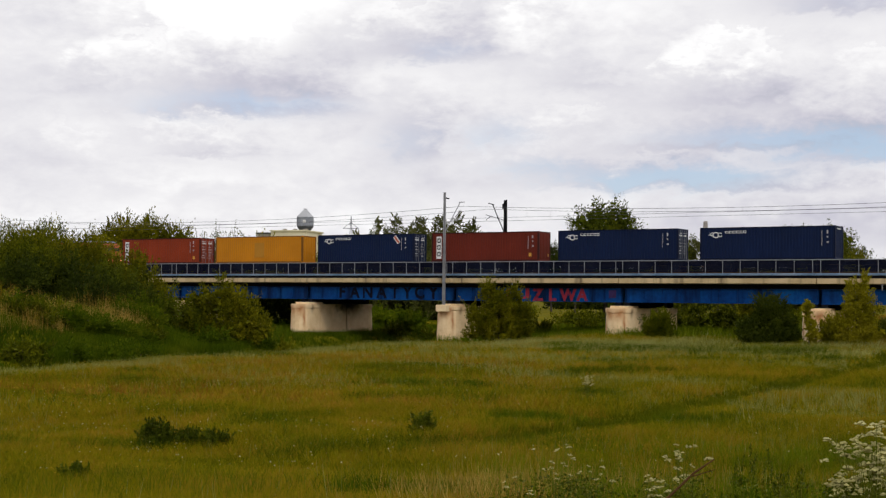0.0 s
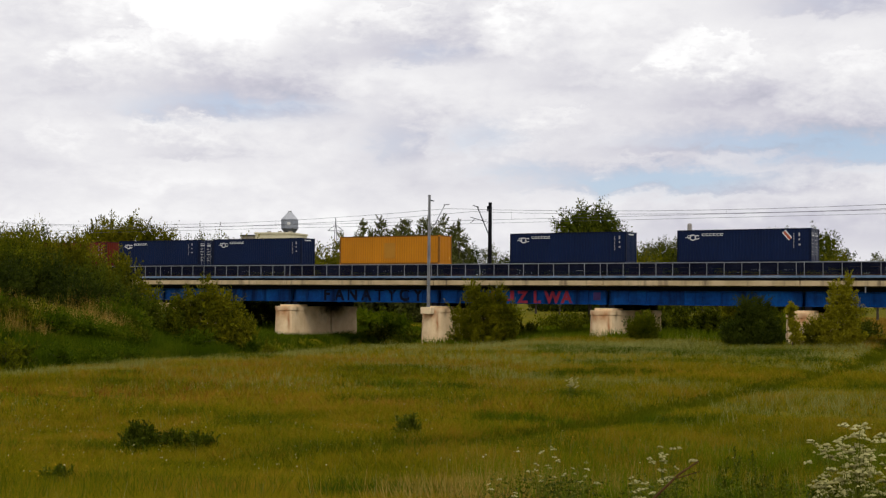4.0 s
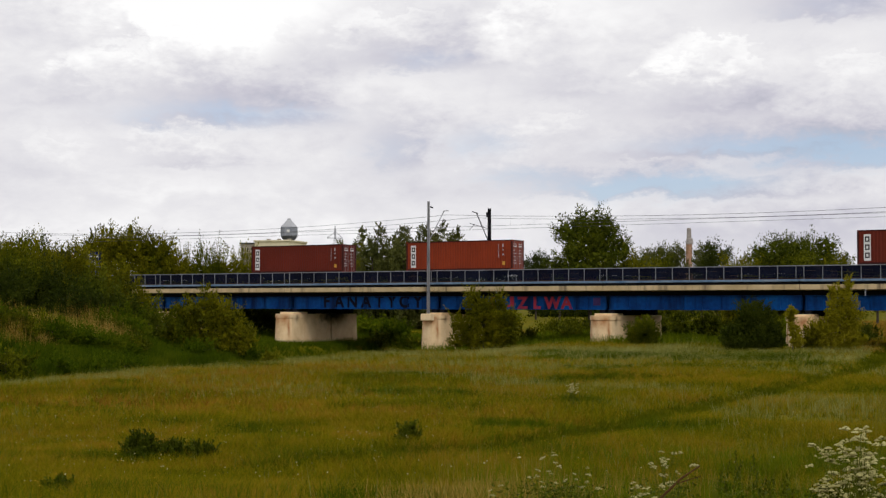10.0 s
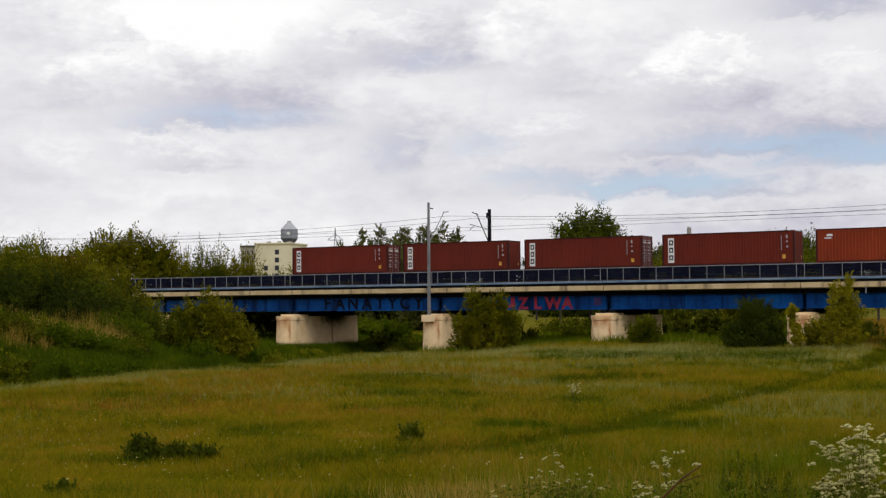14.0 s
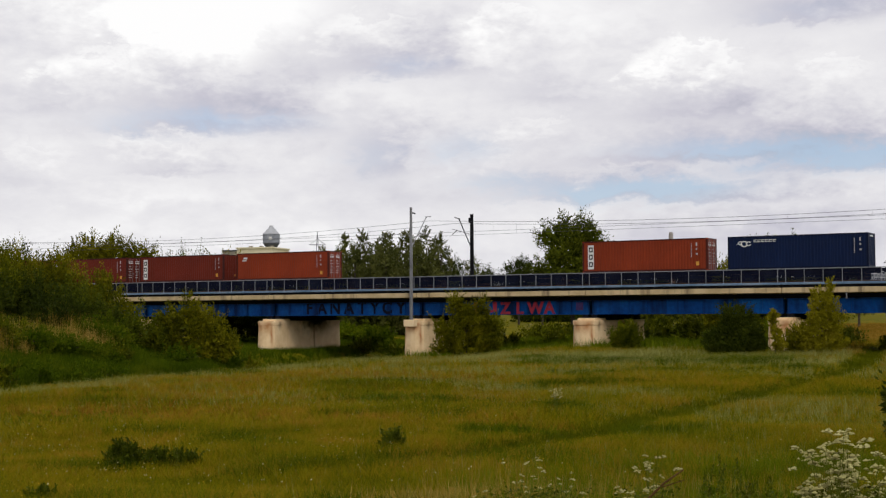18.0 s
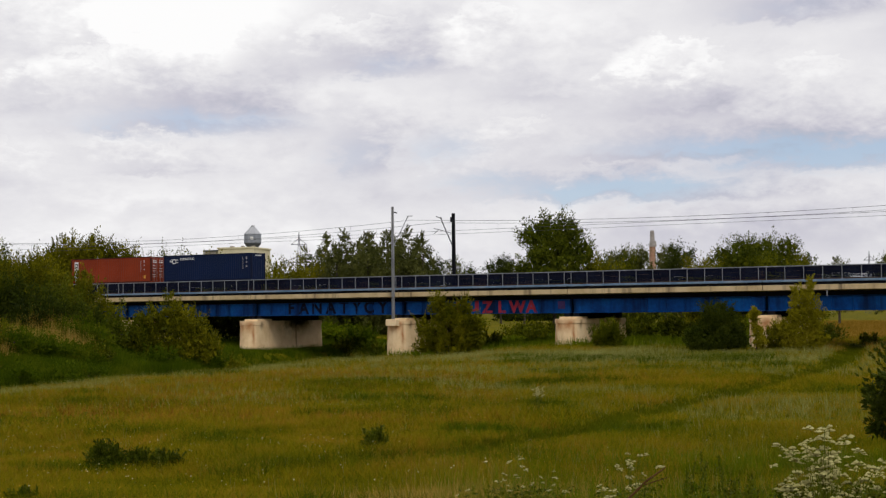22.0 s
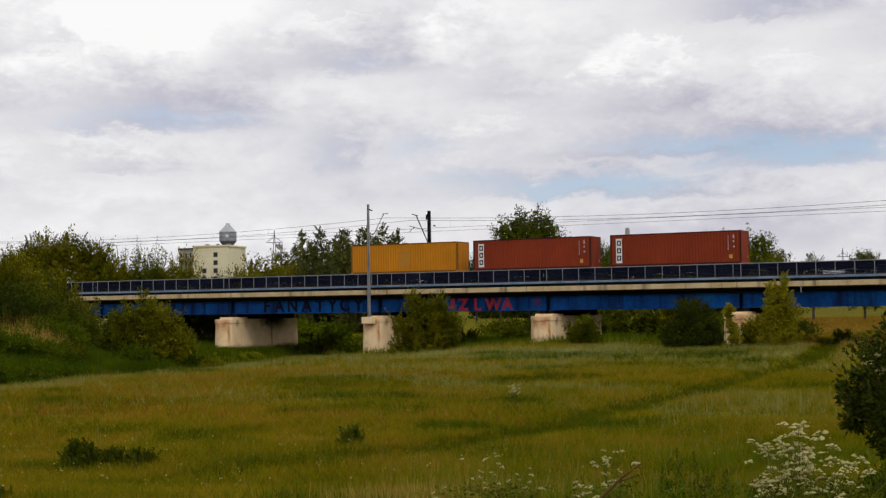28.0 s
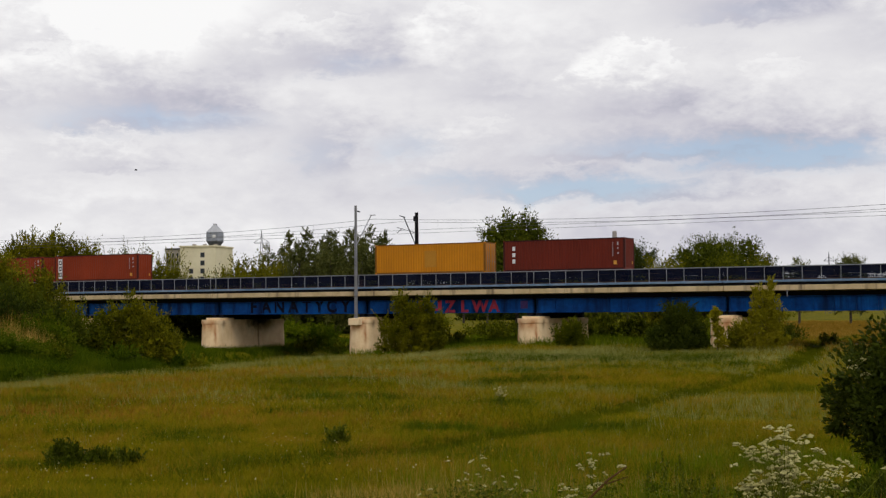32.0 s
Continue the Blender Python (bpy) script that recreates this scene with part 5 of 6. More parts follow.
# bushes in front of and under the bridge
UNDER = "bushes by the bridge piers"
shrub("willow_bush", 1.8, 118, 0, 0, "leaf_olive", 61, "feathery green bush in front of a bridge pier", group=UNDER, shoots=150, shoot_len=1.0, size=0.16, per=80, sway=0.5, spread=0.32, fill=0.7, dense=0.8,
      blobs=[(0.3, 0, 2.9, 1.4, 1.4, 1.4), (-0.9, 0, 4.3, 0.6, 0.6, 0.9), (1.4, 0, 3.9, 0.55, 0.6, 0.8), (-1.1, 0, 2.0, 1.2, 1.2, 1.0), (1.3, 0, 1.5, 1.4, 1.3, 1.2), (-2.3, 0, 2.5, 0.45, 0.5, 0.35), (2.2, 0, 2.4, 0.6, 0.6, 0.7), (-2.0, 0, 0.9, 0.8, 0.8, 0.35), (0.2, -0.4, 0.9, 1.8, 1.0, 0.8), (-0.2, 0, 3.6, 0.8, 0.8, 0.8)])
shrub("willow_bush", 8.5, 113, 2.7, 2.2, "leaf_willow", 62, "low green bush against a bridge pier", group=UNDER, shoots=40, shoot_len=0.5, size=0.16, per=70, spread=0.30, sway=0.4)
shrub("hawthorn_bush", 12.85, 105, 0, 0, "leaf_dark", 63, "dense dark green bush in front of the bridge", group=UNDER, size=0.16, per=90, shoots=110, shoot_len=0.6, sway=0.6, spread=0.38,
      blobs=[(0, 0, 0.8, 2.2, 2.0, 0.8), (-0.3, 0, 1.6, 1.6, 1.5, 0.9), (0.6, 0, 1.9, 1.4, 1.4, 0.9), (-0.3, 0, 2.6, 0.9, 0.9, 0.7), (0.6, 0, 2.8, 0.8, 0.8, 0.6), (-0.4, 0, 3.3, 0.35, 0.35, 0.3), (1.6, 0, 1.0, 0.8, 0.8, 0.7), (-1.6, 0, 0.9, 0.8, 0.8, 0.6)])
shrub("young_tree", 16.35, 103, 0, 0, "leaf_yellow", 64, "young yellow-green tree in front of the bridge", group=UNDER, category="tree", shoots=120, shoot_len=0.8, size=0.15, per=56, sway=0.35, spread=0.28, fill=0.6,
      blobs=[(-0.3, 0, 4.0, 0.6, 0.6, 0.6), (0.4, 0, 3.7, 0.7, 0.7, 0.7), (-0.5, 0, 3.0, 0.7, 0.7, 0.7), (0.6, 0, 2.8, 0.9, 0.8, 0.7), (0.1, 0, 2.0, 1.2, 1.0, 0.8), (-0.6, 0, 1.3, 1.0, 0.9, 0.8), (0.6, 0, 1.1, 1.1, 1.0, 0.8), (0.0, 0, 0.5, 1.3, 1.1, 0.5), (0.7, 0, 4.5, 0.3, 0.3, 0.4)])
shrub("willow_bush", 15.3, 104, 2.4, 2.0, "leaf_olive", 65, "yellow-green bush in front of the bridge", group=UNDER, size=0.15, per=56, spread=0.28, shoots=30, shoot_len=0.5)
shrub("young_tree", 14.5, 103, 0, 0, "leaf_yellow", 66, "thin yellow-green sapling by a bridge pier", group=UNDER, category="tree", size=0.20, per=16, spread=0.13, fill=0.6,
      blobs=[(-0.1, 0, 3.0, 0.3, 0.3, 0.35), (-0.1, 0, 2.3, 0.25, 0.25, 0.4), (0.15, 0, 1.6, 0.3, 0.3, 0.4), (0.35, 0, 0.9, 0.4, 0.4, 0.4), (-0.3, 0, 2.7, 0.2, 0.2, 0.2)])
for k, (az, r, w, h, mt) in enumerate(((-2.6, 146, 3.4, 1.3, "leaf_willow"), (-3.2, 162, 4.5, 2.0, "grass_bank"), (-1.9, 152, 4.5, 2.3, "grass_lush"), (-2.3, 158, 3.5, 1.6, "grass_bank"), (-1.0, 146, 3.0, 1.7, "grass_bank"), (-0.9, 150, 4.4, 2.0, "leaf_willow"), (0.6, 150, 4, 2.2, "leaf_green"), (9.1, 135, 2.0, 2.5, "leaf_willow"), (10.1, 140, 3.2, 2.4, "leaf_willow"), (10.9, 135, 1.9, 2.4, "leaf_willow"), (11.4, 132, 1.5, 2.2, "leaf_willow"),
                                       (-4.6, 156, 6, 1.8, "leaf_willow"), (-6.6, 158, 8, 4.8, "leaf_dark"), (-8.8, 156, 8, 5.0, "leaf_dark"), (17.3, 125, 2.6, 1.4, "leaf_green"), (3.0, 170, 8, 1.7, "leaf_willow"), (5.2, 168, 8, 1.6, "leaf_willow"), (1.6, 166, 6, 1.8, "leaf_green"), (4.2, 190, 10, 1.7, "leaf_willow"), (6.8, 180, 8, 1.5, "leaf_willow"), (8.8, 186, 8, 1.6, "leaf_willow"), (2.4, 200, 8, 2.2, "leaf_willow"), (5.6, 145, 3.4, 1.4, "leaf_willow"), (3.6, 140, 3.0, 1.3, "leaf_willow"), (-1.2, 200, 9, 3.8, "leaf_dark"), (-3.2, 196, 9, 4.0, "leaf_dark"), (0.6, 204, 9, 3.4, "leaf_dark"), (12.2, 195, 8, 1.8, "leaf_willow"), (13.6, 150, 4, 2.0, "leaf_willow"),
                                       (1.6, 470, 34, 6.0, "leaf_dark"), (5.4, 480, 36, 5.6, "leaf_dark"), (9.4, 476, 36, 5.4, "leaf_dark"), (13.2, 480, 34, 5.0, "leaf_dark"), (-6.2, 300, 26, 6.0, "leaf_dark"), (-3.0, 310, 26, 6.0, "leaf_dark"))):
    far = r > 290
    shrub("field_bush", az, r, w, h, mt, 70 + k, "dark hedge at the far end of the field" if far else "low green bush in the shade behind the bridge", group="bushes behind the bridge", size=0.9 if far else 0.27, per=24, spread=1.6 if far else 0.50, shoots=16, shoot_len=0.6, sway=0.3)
# nearer: dark nettles in the meadow and the elder at the edge
for az, r, w, h, sd, label in ((-12.3, 35.9, 1.0, 0.60, 91, "dark leafy nettle clump in the meadow"), (-11.0, 36.2, 0.95, 0.36, 92, "low dark leafy nettle clump in the meadow"), (-9.9, 36.0, 0.7, 0.30, 90, "low dark leafy nettle clump in the meadow"),
                               (-1.42, 39.8, 0.8, 0.52, 93, "small dark leafy clump in the meadow"), (-15.5, 26.4, 0.6, 0.16, 97, "low dark leafy clump in the meadow")):
    shrub("nettle_clump", az, r, w, h, "leaf_green", sd, label, per=22, size=0.09, spread=0.11, n=9, fill=0.6, shoots=22, shoot_len=0.22, sway=0.4, group="clumps in the meadow")


shrub("nettle_clump", 12.2, 14.5, 0.7, 0.55, "leaf_green", 94, "dark leafy nettle clump near the dead branch", per=10, size=0.045, spread=0.085, n=7, fill=0.16, dense=0.3, shoots=8, shoot_len=0.28, group="clumps in the meadow")
shrub("nettle_clump", 13.4, 13.5, 0.6, 0.42, "leaf_green", 96, "dark leafy nettle clump near the dead branch", per=10, size=0.045, spread=0.085, n=7, fill=0.16, dense=0.3, shoots=8, shoot_len=0.22, group="clumps in the meadow")
rng_w = np.random.default_rng(8)
for k in range(12):
    shrub("weed_clump", rng_w.uniform(10.6, 23), rng_w.uniform(10.2, 15.5), rng_w.uniform(0.5, 0.9), rng_w.uniform(0.22, 0.40), ("leaf_green", "leaf_willow", "grass_lush")[k % 3], 400 + k, "leafy green weeds among the meadow grass", per=10, size=0.05, spread=0.08, n=5, fill=0.14, dense=0.2, shoots=6, shoot_len=0.25, group="weeds in the meadow", category="weeds")
shrub("field_bush", 18.9, 112, 1.8, 0.9, "leaf_green", 98, "low green bush at the end of the worn track", size=0.22, per=30, spread=0.22)


def elder():
    rng = np.random.default_rng(95)
    x, y = at(21.7, 20.0)
    bl = [(-0.30, 0, 1.62, 0.72, 0.8, 0.50), (0.05, 0, 1.05, 0.70, 0.7, 0.5), (0.35, 0.2, 2.25, 0.75, 0.8, 0.50), (0.9, 0, 1.6, 1.1, 1.1, 0.7), (0.7, -0.2, 0.95, 0.9, 0.8, 0.6), (1.8, 0, 1.9, 1.3, 1.2, 1.0), (0.7, -0.2, 0.4, 1.1, 1.0, 0.5), (-0.72, 0, 2.15, 0.17, 0.2, 0.12)]
    t = plant("elder_bush", x, y, "large dark green elder bush with a little cream blossom", "bush", bl, 95, 0.095, "leaf_dark", 95, spread=0.20, dense=0.5, limbs=14, rise=0.1, shoots=60, shoot_len=0.35, sway=0.8)
    for k, (dx, dy, dz) in enumerate(((-0.66, -0.14, 2.34), (-0.82, -0.16, 2.25), (-0.60, -0.2, 2.14), (0.1, -0.7, 2.25))):
        cs = np.array((dx, dy, dz)) + rng.normal(0, 1, (9, 3)) * (0.055, 0.055, 0.02)
        v, f = leaf_cloud(rng, cs, 0.012, 8, 0.022)
        part("blossom", mesh_np("blossom", v, f), M["white_flower"], t, "cream flower cluster")
    return t


elder()
# the two nearest clumps have dark leaves to paint the shade under the elder
for k, (az, r, w, h) in enumerate(((20.6, 18.4, 1.1, 0.7), (22.0, 17.6, 1.3, 0.8), (19.5, 18.8, 0.8, 0.4), (21.4, 15.5, 1.2, 0.6), (22.6, 13.5, 1.0, 0.6))):
    shrub("nettle_clump", az, r, w, h, ("grass_lush", "leaf_green", "leaf_green", "leaf_dark", "leaf_dark")[k], 460 + k, "green nettles at the foot of the elder bush", per=20, size=0.075, spread=0.10, n=6, fill=0.7, shoots=16, shoot_len=0.2, group="clumps in the meadow")


# ---- grass ----


def blades(rng, x, y, h, w, lean, per):
    """Tufts of single pointed blades at x, y: corners and faces."""
    n = len(x) * per
    X, Y = np.repeat(x, per), np.repeat(y, per)
    H, Wd = np.repeat(h, per) * rng.uniform(0.5, 1.15, n), np.repeat(w, per)
    spread = Wd * 3.0
    X = X + rng.normal(0, 1, n) * spread
    Y = Y + rng.normal(0, 1, n) * spread
    Z = ground_z(X, Y) - 0.03
    a = rng.uniform(0, math.pi, n)
    dx, dy = np.cos(a) * Wd * 0.5, np.sin(a) * Wd * 0.5
    lx, ly = rng.normal(0, lean, n) * H, rng.normal(0, lean, n) * H
    v = np.stack((np.stack((X - dx, Y - dy, Z), 1), np.stack((X + dx, Y + dy, Z), 1), np.stack((X + lx, Y + ly, Z + H), 1)), 1).reshape(-1, 3)
    return v, np.arange(3 * n).reshape(-1, 3)


def scatter(rng, n, az0, az1, r0, r1):
    az = np.radians(rng.uniform(az0, az1, n))
    r = np.sqrt(rng.uniform(r0 * r0, r1 * r1, n))
    return r * np.sin(az), r * np.cos(az)


def field(x, y, f, seed=0.0):
    """Smooth uneven patches between -1 and 1."""
    return np.sin(x * f + 1.7 * seed + 1.3 * np.sin(y * f * 0.7 + seed)) * np.cos(y * f * 1.3 + 0.9 * seed + np.sin(x * f * 0.6))


def lawn(name, label, mat, seed, n, az0, az1, r0, r1, h, w, per, keep=None, lean=0.28):
    rng = np.random.default_rng(seed)
    x, y = scatter(rng, n, az0, az1, r0, r1)
    ok = river_side(x, y) < 1.2
    pg = path_gap(x, y)
    ok &= pg > 0.75
    if keep is not None:
        ok &= keep(x, y, rng.uniform(0, 1, n))
    x, y, pg = x[ok], y[ok], pg[ok]
    k = h * (0.8 + 0.35 * field(x, y, 0.25, seed)) * np.where(pg < 1.1, 0.5, 1.0)
    ww = np.full(len(x), w)
    v, f = blades(rng, x, y, k, ww, lean, per)
    return tagged(part(name, mesh_np(name, v, f), M[mat]), label, "grass", kind="stuff")


lawn("meadow_grass", "tall olive green meadow grass near the camera", "grass", 101, 9000, -24, 27, 9, 24, 0.42, 0.012, 12, lean=0.42)
lawn("meadow_grass", "tall olive green meadow grass", "grass", 102, 30000, -23, 26, 22, 48, 0.38, 0.015, 13, lean=0.75)
lawn("meadow_grass", "tall olive green meadow grass", "grass", 103, 26000, -22, 25, 46, 85, 0.42, 0.029, 10, lean=0.7)
lawn("meadow_grass", "tall olive green meadow grass far off", "grass", 104, 20000, -22, 25, 83, 145, 0.44, 0.058, 7, lean=0.7)
lawn("seeding_grass", "pale seeding grass heads in the meadow", "grass_pale", 105, 17000, -21, 25, 42, 122, 0.60, 0.020, 5, keep=lambda x, y, u: u < 0.05 + 0.6 * (y > 78) + (0.25 + 0.7 * (np.degrees(np.arctan2(x, y)) > 1.5)) * (field(x, y, 0.075, 3.0) > 0.05))
lawn("sorrel_patch", "reddish sorrel among the meadow grass", "sorrel", 106, 20000, -22, 12, 36, 112, 0.50, 0.024, 4, keep=lambda x, y, u: u < 0.6 * (field(x, y, 0.06, 1.2) > 0.0) * (x < 5), lean=0.5)
def dots(name, label, mat, seed, n, az0, az1, r0, r1, h, size, keep):
    """Small flower heads at the top of the grass."""
    rng = np.random.default_rng(seed)
    x, y = scatter(rng, n, az0, az1, r0, r1)
    ok = keep(x, y, rng.uniform(0, 1, n)) & (river_side(x, y) < 0) & (path_gap(x, y) > 0.8)
    x, y = x[ok], y[ok]
    z = ground_z(x, y) + h * rng.uniform(0.6, 1.1, len(x))
    s = size * rng.uniform(0.5, 1.2, len(x))
    a_ = rng.uniform(0, 6.28, len(x))
    v = np.stack([np.stack((x + s * np.cos(a_ + k * math.pi / 2), y + s * 0.6 * np.sin(a_ + k * math.pi / 2), z + s * 0.8 * np.sin(a_ + k * math.pi / 2)), 1) for k in range(4)], 1).reshape(-1, 3)
    return tagged(part(name, mesh_np(name, v, np.arange(len(v)).reshape(-1, 4)), M[mat]), label, "wild flowers", kind="stuff")


dots("yellow_flowers", "small yellow flowers in the grass", "yellow_flower", 107, 5000, -22, 6, 27, 60, 0.36, 0.014, lambda x, y, u: u < 0.03 + 0.5 * (field(x, y, 0.16, 2.2) > 0.6))
dots("white_flowers", "small white flowers in the grass", "white_flower", 111, 3200, -22, 25, 24, 60, 0.46, 0.017, lambda x, y, u: u < 0.05 + 0.5 * (field(x, y, 0.2, 5.2) > 0.4) + 0.7 * (np.abs(y - 39.5 - 0.15 * x) < 2.2) * (x < 0))
lawn("dry_stems", "thin pale flowering grass stems in the meadow", "grass_pale", 110, 9000, -23, 26, 12, 46, 0.66, 0.010, 2, keep=lambda x, y, u: u < 0.06 + 0.45 * (np.degrees(np.arctan2(x, y)) > 3.5) * (field(x, y, 0.3, 4.0) > 0.0), lean=0.15)
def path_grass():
    """Short lush grass in the worn track, coloured dark for the shade there."""
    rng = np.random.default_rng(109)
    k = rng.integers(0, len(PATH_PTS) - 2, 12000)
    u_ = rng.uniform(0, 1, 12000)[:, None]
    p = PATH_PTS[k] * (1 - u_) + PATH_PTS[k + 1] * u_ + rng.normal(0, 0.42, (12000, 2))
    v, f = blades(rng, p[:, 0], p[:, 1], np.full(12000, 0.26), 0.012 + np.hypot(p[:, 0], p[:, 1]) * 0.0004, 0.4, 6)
    tagged(part("path_grass", mesh_np("path_grass", v, f), M["grass_path"]), "short green grass darkened for the shade in the worn track", "grass", kind="stuff")


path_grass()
lawn("dry_stalks", "dry straw-coloured stalks in front", "straw", 108, 3000, -6, 10, 13, 26, 0.60, 0.016, 5, keep=lambda x, y, u: u < 0.8 * np.exp(-((np.degrees(np.arctan2(x, y)) - 2.2) / 3.2) ** 2))
lawn("lush_grass", "lush green grass tufts near the camera", "grass_lush", 115, 8000, -24, 27, 9, 26, 0.48, 0.014, 9, keep=lambda x, y, u: u < 0.15 + 0.6 * (field(x, y, 0.5, 2.7) > 0.15), lean=0.4)
lawn("green_tufts", "fresh green grass tufts among the meadow grass", "grass_bank", 117, 12000, 1, 27, 10, 46, 0.50, 0.015, 7, keep=lambda x, y, u: u < 0.30 + 0.5 * (field(x, y, 0.45, 6.1) > 0.0), lean=0.35)
lawn("seed_stems", "thin straw-coloured grass stems with seed heads", "straw", 118, 2600, 0, 26, 11, 34, 0.70, 0.010, 2, keep=lambda x, y, u: u < 0.6, lean=0.12)
lawn("edge_grass", "pale seeding grass along the river's edge", "grass_pale", 113, 30000, -23, 4, 50, 118, 0.62, 0.024, 5, keep=lambda x, y, u: (river_side(x, y) > -3.2) & (u < 0.75), lean=0.4)
lawn("dry_stalks", "dry pale stalks in the meadow", "straw", 114, 900, -8, -1, 31, 40, 0.50, 0.010, 5, keep=lambda x, y, u: field(x, y, 0.35, 1.0) > 0.2, lean=0.3)
lawn("crest_grass", "pale seeding grass along the edge of the meadow", "grass_pale", 116, 6000, -1.5, 17.5, 97, 109, 0.62, 0.035, 6, keep=lambda x, y, u: u < 0.35 + 0.4 * field(x, y, 0.3, 1.0), lean=0.6)
lawn("rusty_grass", "rust-brown dry grass beside the bridge", "rust_grass", 112, 15000, 15.5, 27, 104, 330, 0.62, 0.065, 6, keep=lambda x, y, u: u < smooth01(16.4, 18.0, np.degrees(np.arctan2(x, y))), lean=0.5)


def bank_lawn(name, label, mat, seed, n, az0, az1, r0, r1, q0, q1, h, w, per, lean=0.25, patch=None):
    rng = np.random.default_rng(seed)
    x, y = scatter(rng, n, az0, az1, r0, r1)
    q = river_side(x, y)
    ok = (q > q0 + 4.6 * smooth01(96, 118, y)) & (q < q1)
    if patch:
        ok &= field(x, y, patch, seed) + 0.5 * field(x, y, patch * 3, seed + 1) > 0.45
    x, y = x[ok], y[ok]
    v, f = blades(rng, x, y, h * (0.8 + 0.4 * field(x, y, 0.5, seed)), np.full(len(x), w), lean, per)
    return tagged(part(name, mesh_np(name, v, f), M[mat]), label, "grass", kind="stuff")


bank_lawn("bank_grass", "lush dark green grass on the far river bank", "grass_lush", 121, 26000, -23, 4, 66, 170, 2.0, 60, 0.70, 0.06, 9, lean=0.4)
bank_lawn("dry_reeds", "dry straw-coloured reeds below the willows", "straw", 122, 5200, -24, -12.6, 78, 104, 8.0, 13.0, 1.9, 0.024, 5, lean=0.12)
bank_lawn("tall_bank_grass", "tall lush grass below the willows", "grass_lush", 123, 14000, -24, -8, 82, 103, 3.5, 20, 0.95, 0.05, 6, lean=0.25)


def under_grass():
    rng = np.random.default_rng(131)
    xa, ya = scatter(rng, 30000, -6, 27, 114, 200)
    xb, yb = scatter(rng, 16000, -6, 27, 195, 420)
    x, y = np.concatenate((xa, xb)), np.concatenate((ya, yb))
    ok = (river_side(x, y) < 1) & (N[0] * x + N[1] * y > DIST - 9) & ((np.degrees(np.arctan2(x, y)) < 16.8) | (y > 9000))
    x, y = x[ok], y[ok]
    r = np.hypot(x, y)
    v, f = blades(rng, x, y, 0.75 + 0.25 * field(x, y, 0.15, 2.0), 0.03 + r * 0.0005, 0.3, 5)
    tagged(part("field_grass", mesh_np("field_grass", v, f), M["grass_bank"]), "rough green grass beyond the bridge", "grass", kind="stuff")


under_grass()


def meadow_patches():
    """Darker lusher tussocks that stand in flat drifts in the meadow."""
    rng = np.random.default_rng(151)
    spots = [(-5.5, 41.7, 1.6, 0.8), (0.2, 37.9, 2.2, 0.7), (-2.5, 34.9, 1.2, 0.6), (-0.4, 53.7, 3.4, 0.9), (1.4, 59.1, 2.4, 0.9), (-12.5, 50.3, 2.6, 0.9), (-9.1, 45.7, 1.4, 0.8), (-1.0, 35.0, 0.7, 0.9), (-8.6, 35.4, 1.6, 0.8), (9.0, 75, 4, 2), (22, 96, 5, 3), (13, 98, 6, 2.5)]
    for _ in range(45):
        a, r = radians(rng.uniform(-21, 24)), rng.uniform(22, 104)
        spots.append((r * math.sin(a), r * math.cos(a), rng.uniform(0.5, 1.5) * (0.5 + r / 50), rng.uniform(0.4, 0.9) * (0.5 + r / 60)))
    for near, lo, hi, w in ((True, 0, 46, 0.016), (False, 46, 120, 0.036)):
        X, Y = [], []
        for x, y, rx, ry in spots:
            if lo <= math.hypot(x, y) < hi:
                n = int(min(700, 80 * rx * ry / (1 if near else 2.5)))
                X.append(x + rng.normal(0, rx * 0.5, n)), Y.append(y + rng.normal(0, ry * 0.5, n))
        x, y = np.concatenate(X), np.concatenate(Y)
        ok = river_side(x, y) < 0
        x, y = x[ok], y[ok]
        v, f = blades(rng, x, y, np.full(len(x), 0.46), np.full(len(x), w), 0.5, 9)
        tagged(part("tussock_grass", mesh_np("tussock_grass", v, f), M["grass_lush"]), "dark green lush tussocks in the meadow", "grass", kind="stuff")


meadow_patches()


